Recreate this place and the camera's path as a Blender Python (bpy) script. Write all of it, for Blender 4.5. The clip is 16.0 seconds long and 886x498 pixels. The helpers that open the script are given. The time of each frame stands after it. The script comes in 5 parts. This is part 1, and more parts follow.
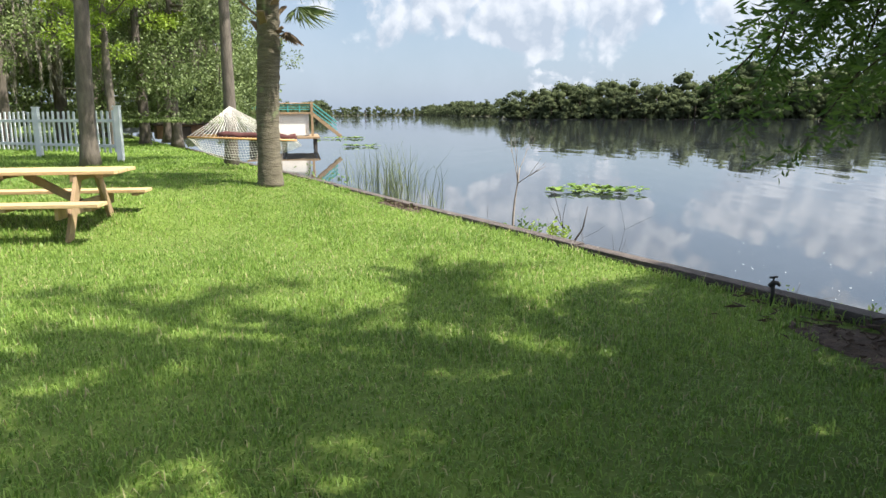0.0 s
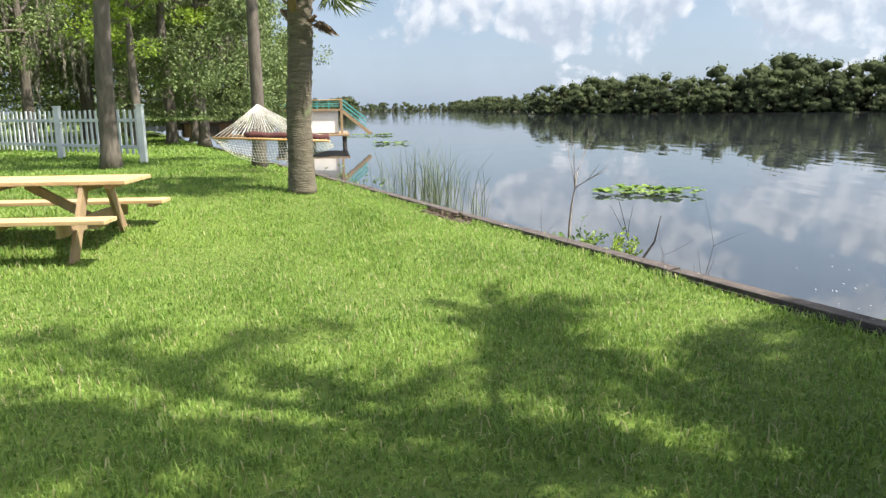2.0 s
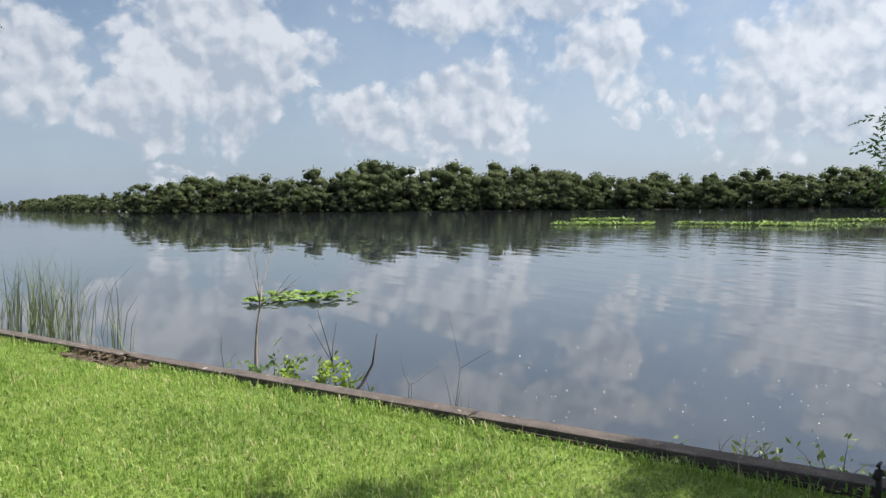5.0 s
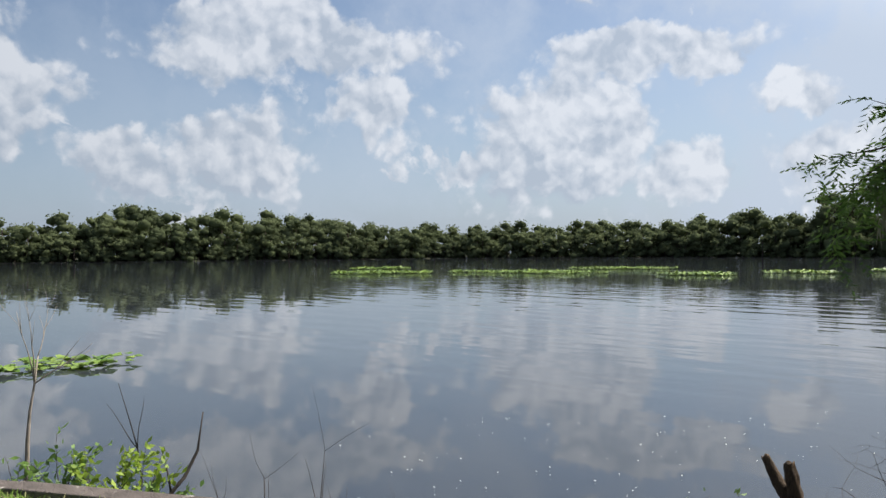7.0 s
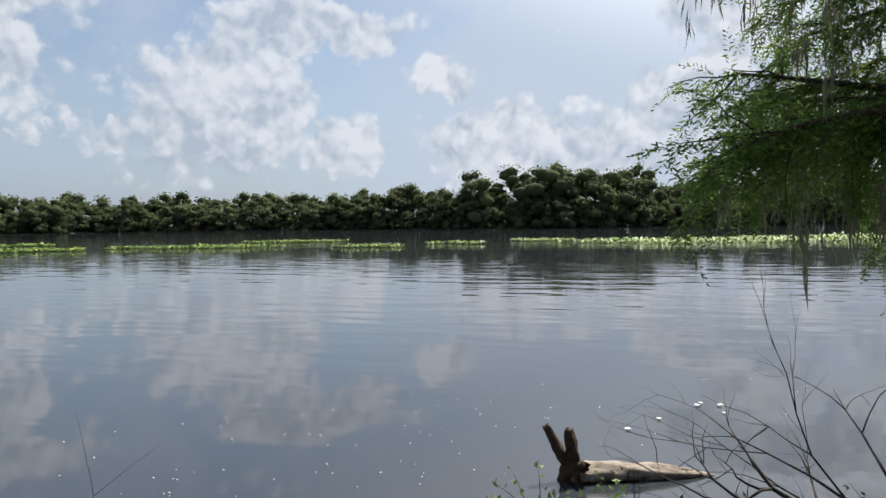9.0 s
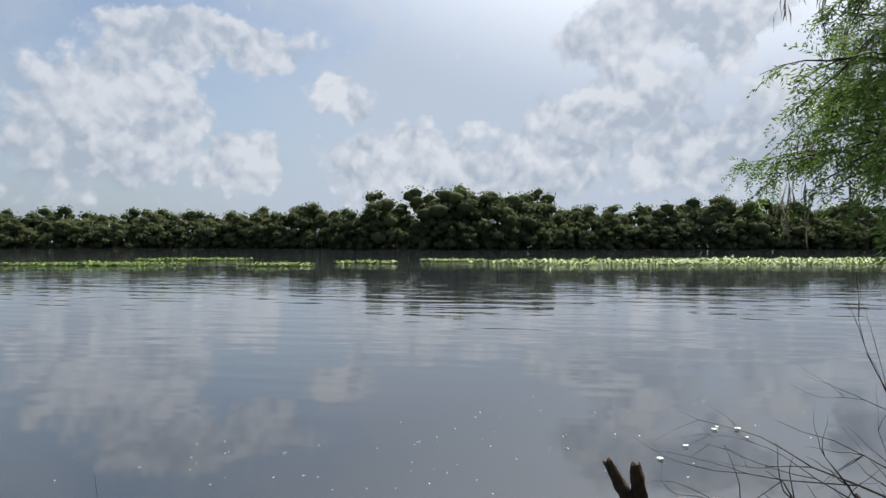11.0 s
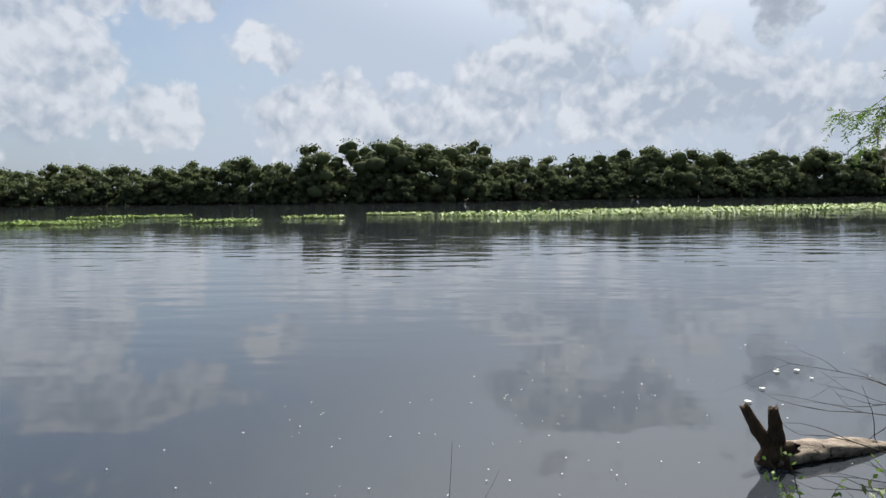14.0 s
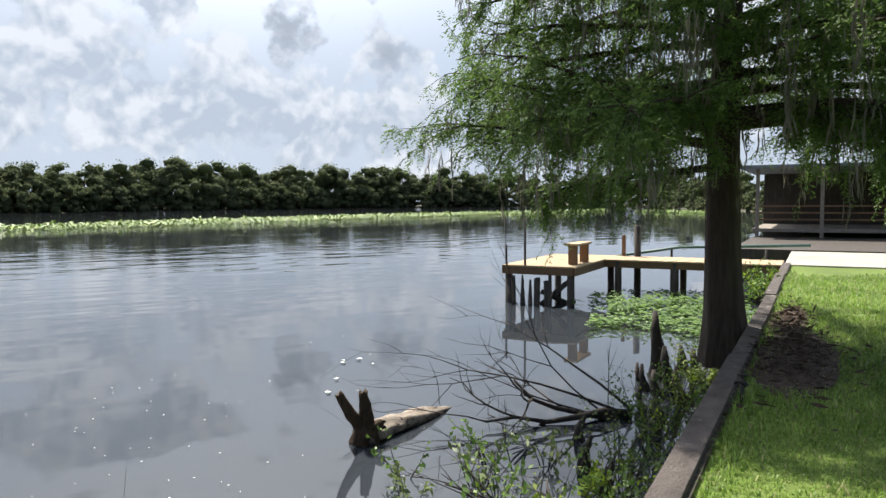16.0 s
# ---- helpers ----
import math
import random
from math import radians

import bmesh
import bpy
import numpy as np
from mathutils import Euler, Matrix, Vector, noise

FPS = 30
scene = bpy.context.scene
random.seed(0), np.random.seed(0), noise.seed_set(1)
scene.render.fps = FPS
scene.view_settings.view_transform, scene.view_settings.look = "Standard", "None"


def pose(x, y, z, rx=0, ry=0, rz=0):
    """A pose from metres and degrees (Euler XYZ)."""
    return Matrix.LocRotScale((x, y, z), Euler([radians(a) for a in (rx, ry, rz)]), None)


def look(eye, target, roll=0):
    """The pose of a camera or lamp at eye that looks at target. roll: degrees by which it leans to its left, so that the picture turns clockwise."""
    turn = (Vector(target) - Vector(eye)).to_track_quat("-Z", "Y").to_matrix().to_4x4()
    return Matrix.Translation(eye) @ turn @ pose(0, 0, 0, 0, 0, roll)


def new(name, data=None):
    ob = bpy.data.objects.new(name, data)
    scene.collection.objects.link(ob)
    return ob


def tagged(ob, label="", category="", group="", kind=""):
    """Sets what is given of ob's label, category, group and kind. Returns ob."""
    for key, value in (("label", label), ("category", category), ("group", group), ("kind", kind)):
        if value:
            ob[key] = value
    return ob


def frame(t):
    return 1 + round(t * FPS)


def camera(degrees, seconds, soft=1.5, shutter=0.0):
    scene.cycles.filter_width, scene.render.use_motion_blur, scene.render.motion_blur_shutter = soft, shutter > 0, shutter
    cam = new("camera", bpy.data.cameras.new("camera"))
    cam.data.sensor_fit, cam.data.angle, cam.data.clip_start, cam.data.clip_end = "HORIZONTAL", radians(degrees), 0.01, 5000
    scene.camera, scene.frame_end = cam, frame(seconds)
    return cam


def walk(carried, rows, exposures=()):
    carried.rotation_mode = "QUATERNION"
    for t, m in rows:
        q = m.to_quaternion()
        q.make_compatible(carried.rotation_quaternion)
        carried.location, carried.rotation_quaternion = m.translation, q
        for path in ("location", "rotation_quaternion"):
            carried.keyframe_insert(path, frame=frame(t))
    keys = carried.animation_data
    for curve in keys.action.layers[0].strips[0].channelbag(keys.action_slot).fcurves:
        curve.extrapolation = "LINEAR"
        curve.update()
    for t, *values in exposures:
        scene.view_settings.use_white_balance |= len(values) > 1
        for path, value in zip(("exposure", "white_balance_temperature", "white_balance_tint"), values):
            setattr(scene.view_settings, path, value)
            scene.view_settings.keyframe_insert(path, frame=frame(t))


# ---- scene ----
cam = camera(63.72, 16.0)
PATH = [
    (0.0, 0.004, -0.000, 1.352, 1.10, -10.80, -0.41),
    (0.5, -0.105, 0.281, 1.349, 3.89, -11.31, -0.73),
    (1.0, -0.196, 0.591, 1.362, 3.40, -11.55, -0.88),
    (1.5, -0.288, 0.890, 1.367, 3.30, -11.18, -0.90),
    (2.0, -0.347, 1.178, 1.382, 3.30, -11.12, -0.79),
    (2.5, -0.413, 1.514, 1.406, 1.43, -11.22, -0.81),
    (3.0, -0.524, 1.834, 1.408, -2.01, -10.91, -0.95),
    (3.5, -0.697, 2.082, 1.430, -6.46, -10.45, -0.75),
    (4.0, -0.837, 2.377, 1.461, -12.70, -9.18, -0.81),
    (4.5, -1.019, 2.663, 1.468, -20.21, -6.33, -0.57),
    (5.0, -1.122, 2.999, 1.450, -27.98, -3.64, -0.59),
    (5.2, -1.200, 3.118, 1.447, -30.98, -2.45, -0.01),
    (7.3, -1.275, 4.412, 1.465, -49.27, -0.20, -0.73),
    (7.5, -1.298, 4.529, 1.480, -51.77, -0.56, -0.80),
    (8.0, -1.404, 4.818, 1.542, -58.19, -1.94, -0.71),
    (8.5, -1.587, 5.109, 1.610, -65.16, -2.27, -0.67),
    (9.0, -1.283, 5.464, 1.538, -72.71, -2.30, -0.62),
    (9.5, -1.014, 5.806, 1.488, -78.93, -2.39, -0.52),
    (9.7, -0.938, 5.941, 1.455, -80.63, -2.24, -0.65),
    (11.8, -0.540, 7.355, 1.373, -79.98, 0.55, 0.07),
    (12.0, -0.561, 7.455, 1.373, -79.42, 0.73, -0.46),
    (12.5, -0.590, 7.775, 1.381, -79.07, 0.41, -0.50),
    (13.0, -0.589, 8.038, 1.389, -79.68, -1.11, -0.56),
    (13.5, -0.606, 8.306, 1.388, -81.84, -3.69, -0.80),
    (14.0, -0.678, 8.532, 1.391, -86.31, -4.41, -0.58),
    (14.5, -0.643, 8.680, 1.370, -97.20, -4.68, -0.61),
    (15.0, -0.628, 8.855, 1.335, -108.77, -4.60, -0.30),
    (15.5, -0.470, 8.919, 1.283, -117.27, -4.04, -0.29),
    (16.0, -0.497, 9.039, 1.318, -123.06, -3.76, -0.34),
]
EXPOSURES = [(0.0, 1.16), (1.5, 1.14), (3.5, 1.02), (5.0, 0.74), (9.0, 0.6), (12.5, 0.42), (14.5, 0.6), (16.0, 0.8)]
HAZE, VEIL, CLOUD_DARK, CLOUD_LIGHT = (3.8, 4.8, 6.4), (4.7, 5.4, 6.5), (4.0, 4.6, 5.5), (6.9, 7.2, 7.75)


def eye(x, y, z, yaw, pitch, roll):
    return pose(x, y, z, 90 + pitch, 0, yaw) @ pose(0, 0, 0, 0, 0, roll)


walk(cam, [(t, eye(*r)) for t, *r in PATH], exposures=EXPOSURES)

# ---- world and sun ----
SUN_YAW, SUN_EL = -106.0, 56.0
sun_dir = Vector((-math.sin(radians(SUN_YAW)) * math.cos(radians(SUN_EL)), math.cos(radians(SUN_YAW)) * math.cos(radians(SUN_EL)), math.sin(radians(SUN_EL))))
sun = new("sun", bpy.data.lights.new("sun", "SUN"))
sun.data.energy, sun.data.angle, sun.data.color = 5.0, radians(0.6), (1.0, 0.95, 0.86)
sun.matrix_world = look((0, 0, 40), Vector((0, 0, 40)) - sun_dir)

world = bpy.data.worlds.new("world")
scene.world = world
world.use_nodes = True
WT = world.node_tree
WT.nodes.clear()


def wnode(kind, operation=None, use_clamp=False):
    nd = WT.nodes.new(kind)
    if operation:
        nd.operation = operation
    if use_clamp:
        nd.use_clamp = True
    return nd


def wmath(op, a, b=None, c=None, clamp=False):
    nd = wnode("ShaderNodeMath", operation=op, use_clamp=clamp)
    for i, v in enumerate((a, b, c)):
        if v is None:
            continue
        if isinstance(v, (int, float)):
            nd.inputs[i].default_value = v
        else:
            WT.links.new(v, nd.inputs[i])
    return nd.outputs[0]


def wnoise(vec, scale, detail, rough=0.55):
    nd = wnode("ShaderNodeTexNoise")
    nd.inputs["Scale"].default_value, nd.inputs["Detail"].default_value, nd.inputs["Roughness"].default_value = scale, detail, rough
    WT.links.new(vec, nd.inputs["Vector"])
    return nd.outputs["Fac"]


def wramp(value, lo, hi):
    nd = wnode("ShaderNodeMapRange")
    nd.interpolation_type = "SMOOTHSTEP"
    WT.links.new(value, nd.inputs[0])
    nd.inputs[1].default_value, nd.inputs[2].default_value = lo, hi
    return nd.outputs[0]


def wmix(fac, a, b):
    nd = wnode("ShaderNodeMix")
    nd.data_type = "RGBA"
    for sock, v in ((nd.inputs[0], fac), (nd.inputs[6], a), (nd.inputs[7], b)):
        if isinstance(v, tuple):
            sock.default_value = (*v, 1)
        elif isinstance(v, (int, float)):
            sock.default_value = v
        else:
            WT.links.new(v, sock)
    return nd.outputs[2]


sky = wnode("ShaderNodeTexSky")
sky.sky_type, sky.sun_disc, sky.sun_elevation, sky.sun_rotation = "NISHITA", False, radians(SUN_EL), radians(-SUN_YAW)
sky.air_density, sky.dust_density, sky.ozone_density = 1.0, 1.6, 1.2
coord = wnode("ShaderNodeTexCoord").outputs["Generated"]
sep = wnode("ShaderNodeSeparateXYZ")
WT.links.new(coord, sep.inputs[0])
height = sep.outputs[2]
# cumulus: soft masses, broken up by noise: yaw, elevation, half width, half height in degrees, greyness
CLOUDS = [(2, 9, 5, 4, .2), (-11, 11.5, 7.5, 6, .25), (-5, 6.5, 4, 2, .3), (-30, 7, 6, 3.6, .2), (-41.5, 10.5, 4.5, 3, .1), (-34, 16, 11, 3, .2), (-56, 8.5, 7, 6, .2),
          (-72.5, 10.5, 3, 2, .1), (-80, 5.8, 7.5, 3.2, .1), (-91, 8, 4.6, 5, .15), (-101, 7, 6.5, 4, .25), (-113, 6.5, 6, 3.6, .35), (-112, 13.3, 2.6, 2.6, 1.3), (-119, 11.5, 2, 3.4, .9),
          (-96, 11, 5, 3, .25), (-86, 6, 4, 2.6, .15), (-106, 9, 5, 4, .3), (-65, 6, 4, 2.2, .2), (-99, 16, 9, 2.4, .4), (-121, 6, 5, 4, .4), (-62, 15, 9, 2, .3), (-22, 7, 4, 2, .25),
          (25, 10, 7, 5, .2), (50, 12, 8, 6, .2), (90, 12, 9, 6, .2), (130, 9, 9, 6, .2), (170, 11, 9, 6, .2), (-150, 10, 9, 6, .2)]
warp = wnode("ShaderNodeTexNoise")
warp.inputs["Scale"].default_value, warp.inputs["Detail"].default_value, warp.inputs["Roughness"].default_value = 7.0, 6.0, 0.6
WT.links.new(coord, warp.inputs["Vector"])
sub = wnode("ShaderNodeVectorMath", operation="SUBTRACT")
WT.links.new(warp.outputs["Color"], sub.inputs[0])
sub.inputs[1].default_value = (0.5, 0.5, 0.5)
scl = wnode("ShaderNodeVectorMath", operation="SCALE")
WT.links.new(sub.outputs[0], scl.inputs[0])
scl.inputs["Scale"].default_value = 0.16
add = wnode("ShaderNodeVectorMath", operation="ADD")
WT.links.new(coord, add.inputs[0])
WT.links.new(scl.outputs[0], add.inputs[1])
warped = add.outputs[0]


def woffset(vec, amount):
    nd = wnode("ShaderNodeVectorMath", operation="ADD")
    WT.links.new(vec, nd.inputs[0])
    nd.inputs[1].default_value = amount
    return nd.outputs[0]


def wcells(vec, scale):
    nd = wnode("ShaderNodeTexVoronoi")
    nd.feature = "SMOOTH_F1"
    nd.inputs["Scale"].default_value, nd.inputs["Smoothness"].default_value = scale, 0.35
    WT.links.new(vec, nd.inputs["Vector"])
    return nd.outputs["Distance"]


def billow(vec):
    """Rounded heads upon heads, with a little ragged noise."""
    heads = wmath("MULTIPLY_ADD", wcells(vec, 13), -0.62, wmath("MULTIPLY_ADD", wcells(vec, 33), -0.40, wmath("MULTIPLY", wcells(vec, 75), -0.2)))
    return wmath("MULTIPLY_ADD", wnoise(vec, 24, 7, 0.6), 0.75, heads)


half_warp = wnode("ShaderNodeVectorMath", operation="SCALE")
WT.links.new(sub.outputs[0], half_warp.inputs[0])
half_warp.inputs["Scale"].default_value = 0.06
curl = wnode("ShaderNodeVectorMath", operation="ADD")
WT.links.new(coord, curl.inputs[0])
WT.links.new(half_warp.outputs[0], curl.inputs[1])
heads_here = billow(curl.outputs[0])
heads_sunward = billow(woffset(curl.outputs[0], sun_dir * 0.016))
mass, grey, lift = None, None, None
for yaw, el, wide, high, dark in CLOUDS:
    wide, high = wide * 1.45, high * 1.4
    c = Vector((-math.sin(radians(yaw)) * math.cos(radians(el)), math.cos(radians(yaw)) * math.cos(radians(el)), math.sin(radians(el))))
    k = wide / high
    m1 = wnode("ShaderNodeVectorMath", operation="SUBTRACT")
    WT.links.new(warped, m1.inputs[0])
    m1.inputs[1].default_value = c
    m2 = wnode("ShaderNodeVectorMath", operation="MULTIPLY")
    WT.links.new(m1.outputs[0], m2.inputs[0])
    m2.inputs[1].default_value = (1, 1, k)
    m3 = wnode("ShaderNodeVectorMath", operation="LENGTH")
    WT.links.new(m2.outputs[0], m3.inputs[0])
    blob = wmath("SUBTRACT", 1.0, wmath("DIVIDE", m3.outputs["Value"], radians(wide)), clamp=True)
    mass = blob if mass is None else wmath("MAXIMUM", mass, blob)
    g = wmath("MULTIPLY", blob, dark)
    grey = g if grey is None else wmath("MAXIMUM", grey, g)
    s1 = wmath("MULTIPLY", blob, wmath("MULTIPLY_ADD", height, 1 / radians(high), -el / high))
    lift = s1 if lift is None else wmath("ADD", lift, s1)
flat = wnode("ShaderNodeVectorMath", operation="MULTIPLY")
WT.links.new(warped, flat.inputs[0])
flat.inputs[1].default_value = (1, 1, 2.6)
field = wramp(wnoise(flat.outputs[0], 5.5, 5, 0.55), 0.50, 0.72)
mass = wmath("MAXIMUM", mass, wmath("MULTIPLY", field, wmath("MULTIPLY_ADD", wramp(height, 0.05, 0.5), -0.35, 0.55)))
density = wmath("ADD", mass, wmath("MULTIPLY", wmath("ADD", heads_here, 0.17), 0.75))
puff = wramp(density, 0.14, 0.42)
veil = wramp(wmath("ADD", wnoise(coord, 3.2, 7, 0.62), wmath("MULTIPLY", wmath("SUBTRACT", wnoise(warped, 9, 6, 0.6), 0.5), 0.5)), 0.33, 0.68)
vx = wmath("MULTIPLY_ADD", sep.outputs[0], 0.62, wmath("MULTIPLY", sep.outputs[1], -0.32))
veil = wmath("MULTIPLY", wmath("ADD", veil, wmath("MULTIPLY", wramp(vx, 0.2, 0.75), 0.55)), wmath("MULTIPLY_ADD", wramp(vx, -0.1, 0.6), 0.68, 0.32), clamp=True)
haze = wmath("MULTIPLY", wmath("SUBTRACT", 1.0, wramp(height, 0.0, 0.30)), 0.62)
bg = wmix(haze, sky.outputs[0], HAZE)
bg = wmix(wmath("MULTIPLY", veil, 0.85), bg, VEIL)
near_sun = wnode("ShaderNodeVectorMath", operation="DOT_PRODUCT")
WT.links.new(coord, near_sun.inputs[0])
near_sun.inputs[1].default_value = sun_dir
bg = wmix(wmath("MULTIPLY", wramp(near_sun.outputs["Value"], 0.66, 0.98), 0.9), bg, (18.0, 18.2, 18.6))
relief = wmath("MULTIPLY", wmath("SUBTRACT", heads_here, heads_sunward), 2.1)
tone = wmath("ADD", wmath("MULTIPLY_ADD", wnoise(warped, 9, 4, 0.55), 1.3, -0.12), wmath("MULTIPLY_ADD", lift, 0.65, relief), clamp=True)
tone = wmath("SUBTRACT", tone, wmath("MULTIPLY", grey, 0.7), clamp=True)
cloud = wmix(tone, CLOUD_DARK, CLOUD_LIGHT)
cloud = wmix(wramp(grey, 0.35, 0.95), cloud, (3.1, 3.5, 4.2))
bg = wmix(wmath("MULTIPLY", puff, 0.9), bg, cloud)
# thin cloud is brighter towards the sun than away from it
glow = wnode("ShaderNodeVectorMath", operation="SCALE")
WT.links.new(bg, glow.inputs[0])
WT.links.new(wmath("MULTIPLY_ADD", wramp(near_sun.outputs["Value"], -0.1, 0.75), 0.17, 0.88), glow.inputs["Scale"])
bg = glow.outputs[0]
back = wnode("ShaderNodeBackground")
back.inputs["Strength"].default_value = 0.073
WT.links.new(bg, back.inputs["Color"])
WT.links.new(back.outputs[0], wnode("ShaderNodeOutputWorld").inputs["Surface"])


# ---- materials ----
def mat(name, dark, light, scale=6.0, rough=0.8, metal=0.0, bump=0.3, bump_scale=40.0, stretch=(1, 1, 1), island=0.0, through_light=0.0, fleck=None, spec=0.4):
    """Two scales of noise between two colours, fine relief, and for leaves some light let through."""
    m = bpy.data.materials.new(name)
    m.use_nodes = True
    nt = m.node_tree
    nt.nodes.clear()
    N, L = nt.nodes.new, nt.links.new
    geo = N("ShaderNodeNewGeometry")
    mp = N("ShaderNodeMapping")
    mp.inputs["Scale"].default_value = stretch
    L(geo.outputs["Position"], mp.inputs["Vector"])
    n1, n2 = N("ShaderNodeTexNoise"), N("ShaderNodeTexNoise")
    for nd, s, det in ((n1, scale, 5), (n2, scale * 9, 4)):
        nd.inputs["Scale"].default_value, nd.inputs["Detail"].default_value = s, det
        L(mp.outputs[0], nd.inputs["Vector"])
    mixf = N("ShaderNodeMath")
    mixf.operation = "MULTIPLY_ADD"
    L(n2.outputs["Fac"], mixf.inputs[0])
    mixf.inputs[1].default_value = 0.55
    half = N("ShaderNodeMath")
    half.operation = "MULTIPLY_ADD"
    L(n1.outputs["Fac"], half.inputs[0])
    half.inputs[1].default_value, half.inputs[2].default_value = 1.25, -0.42
    L(half.outputs[0], mixf.inputs[2])
    fac = mixf.outputs[0]
    if island:
        r = N("ShaderNodeMath")
        r.operation = "MULTIPLY_ADD"
        L(geo.outputs["Random Per Island"], r.inputs[0])
        r.inputs[1].default_value = island
        a = N("ShaderNodeMath")
        a.operation = "SUBTRACT"
        L(fac, a.inputs[0])
        a.inputs[1].default_value = island / 2
        L(a.outputs[0], r.inputs[2])
        fac = r.outputs[0]
    mix = N("ShaderNodeMix")
    mix.data_type = "RGBA"
    mix.clamp_factor = True
    L(fac, mix.inputs[0])
    mix.inputs[6].default_value, mix.inputs[7].default_value = (*dark, 1), (*light, 1)
    colour = mix.outputs[2]
    if fleck:
        n3 = N("ShaderNodeTexNoise")
        n3.inputs["Scale"].default_value, n3.inputs["Detail"].default_value = fleck[1], 3
        L(geo.outputs["Position"], n3.inputs["Vector"])
        rr = N("ShaderNodeMapRange")
        L(n3.outputs["Fac"], rr.inputs[0])
        rr.inputs[1].default_value, rr.inputs[2].default_value = fleck[2], fleck[2] + 0.08
        mx = N("ShaderNodeMix")
        mx.data_type = "RGBA"
        L(rr.outputs[0], mx.inputs[0])
        L(colour, mx.inputs[6])
        mx.inputs[7].default_value = (*fleck[0], 1)
        colour = mx.outputs[2]
    bsdf = N("ShaderNodeBsdfPrincipled")
    L(colour, bsdf.inputs["Base Color"])
    bsdf.inputs["Roughness"].default_value, bsdf.inputs["Metallic"].default_value = rough, metal
    bsdf.inputs["Specular IOR Level"].default_value = spec
    if bump:
        n4 = N("ShaderNodeTexNoise")
        n4.inputs["Scale"].default_value, n4.inputs["Detail"].default_value = bump_scale, 5
        L(mp.outputs[0], n4.inputs["Vector"])
        b = N("ShaderNodeBump")
        b.inputs["Strength"].default_value, b.inputs["Distance"].default_value = bump, 0.02
        L(n4.outputs["Fac"], b.inputs["Height"])
        L(b.outputs[0], bsdf.inputs["Normal"])
    out = N("ShaderNodeOutputMaterial")
    if through_light:
        tr = N("ShaderNodeBsdfTranslucent")
        L(colour, tr.inputs["Color"])
        ms = N("ShaderNodeMixShader")
        ms.inputs[0].default_value = through_light
        L(bsdf.outputs[0], ms.inputs[1])
        L(tr.outputs[0], ms.inputs[2])
        L(ms.outputs[0], out.inputs["Surface"])
    else:
        L(bsdf.outputs[0], out.inputs["Surface"])
    return m


M_SOIL = mat("lawn_soil", (0.07, 0.10, 0.02), (0.16, 0.23, 0.035), 0.7, 0.95, bump=0.6, bump_scale=30)
M_GRASS = mat("grass_blade", (0.11, 0.205, 0.03), (0.33, 0.46, 0.105), 0.75, 0.45, bump=0, island=0.95, through_light=0.52, spec=0.35)
M_STRAW = mat("dry_grass", (0.30, 0.27, 0.12), (0.45, 0.42, 0.22), 3, 0.8, bump=0, island=0.6, through_light=0.25)
M_MULCH = mat("leaf_litter", (0.035, 0.022, 0.016), (0.17, 0.12, 0.09), 14, 0.95, bump=0.8, bump_scale=60)
M_CAP = mat("weathered_plank", (0.036, 0.029, 0.026), (0.16, 0.132, 0.118), 3.4, 0.9, bump=0.9, bump_scale=25, stretch=(3.2, 2.0, 4), fleck=((0.42, 0.38, 0.34), 9, 0.66))
M_SHEET = mat("wet_timber", (0.025, 0.02, 0.016), (0.09, 0.07, 0.055), 2.5, 0.7, bump=0.5, bump_scale=18, stretch=(6, 6, 1))
M_LUMBER = mat("new_lumber", (0.42, 0.27, 0.13), (0.66, 0.46, 0.25), 2.2, 0.65, bump=0.25, bump_scale=20, stretch=(1.2, 6, 8))
M_LUMBER_END = mat("treated_lumber", (0.20, 0.14, 0.085), (0.42, 0.29, 0.16), 3, 0.75, bump=0.3, bump_scale=24, stretch=(4, 4, 2))
M_DECK = mat("deck_board", (0.36, 0.25, 0.14), (0.56, 0.42, 0.26), 2.0, 0.75, bump=0.3, bump_scale=22, stretch=(5, 5, 5))
M_RIM = mat("brown_joist", (0.13, 0.075, 0.04), (0.25, 0.15, 0.085), 3, 0.8, bump=0.3)
M_PILE = mat("dark_piling", (0.03, 0.026, 0.022), (0.12, 0.10, 0.085), 4, 0.85, bump=0.7, bump_scale=15, stretch=(4, 4, 0.7))
M_PALM = mat("palm_bark", (0.05, 0.042, 0.028), (0.21, 0.18, 0.13), 6, 0.9, bump=0.9, bump_scale=14, stretch=(1, 1, 5), fleck=((0.16, 0.19, 0.09), 4, 0.62))
M_BARK = mat("grey_bark", (0.05, 0.042, 0.034), (0.19, 0.16, 0.13), 5, 0.9, bump=0.9, bump_scale=16, stretch=(3, 3, 0.8))
M_CYPBARK = mat("cypress_bark", (0.028, 0.02, 0.015), (0.11, 0.08, 0.06), 5, 0.9, bump=1.0, bump_scale=16, stretch=(6, 6, 0.6))
M_DEAD = mat("dead_wood", (0.016, 0.013, 0.011), (0.075, 0.06, 0.05), 8, 0.85, bump=0.5, bump_scale=40)
M_PALEWOOD = mat("pale_dead_wood", (0.17, 0.14, 0.11), (0.36, 0.31, 0.26), 8, 0.85, bump=0.4, bump_scale=40)
M_LOG = mat("bleached_log", (0.10, 0.065, 0.042), (0.62, 0.53, 0.44), 5, 0.85, bump=1.0, bump_scale=20, stretch=(6, 2, 6), fleck=((0.05, 0.035, 0.025), 16, 0.6))
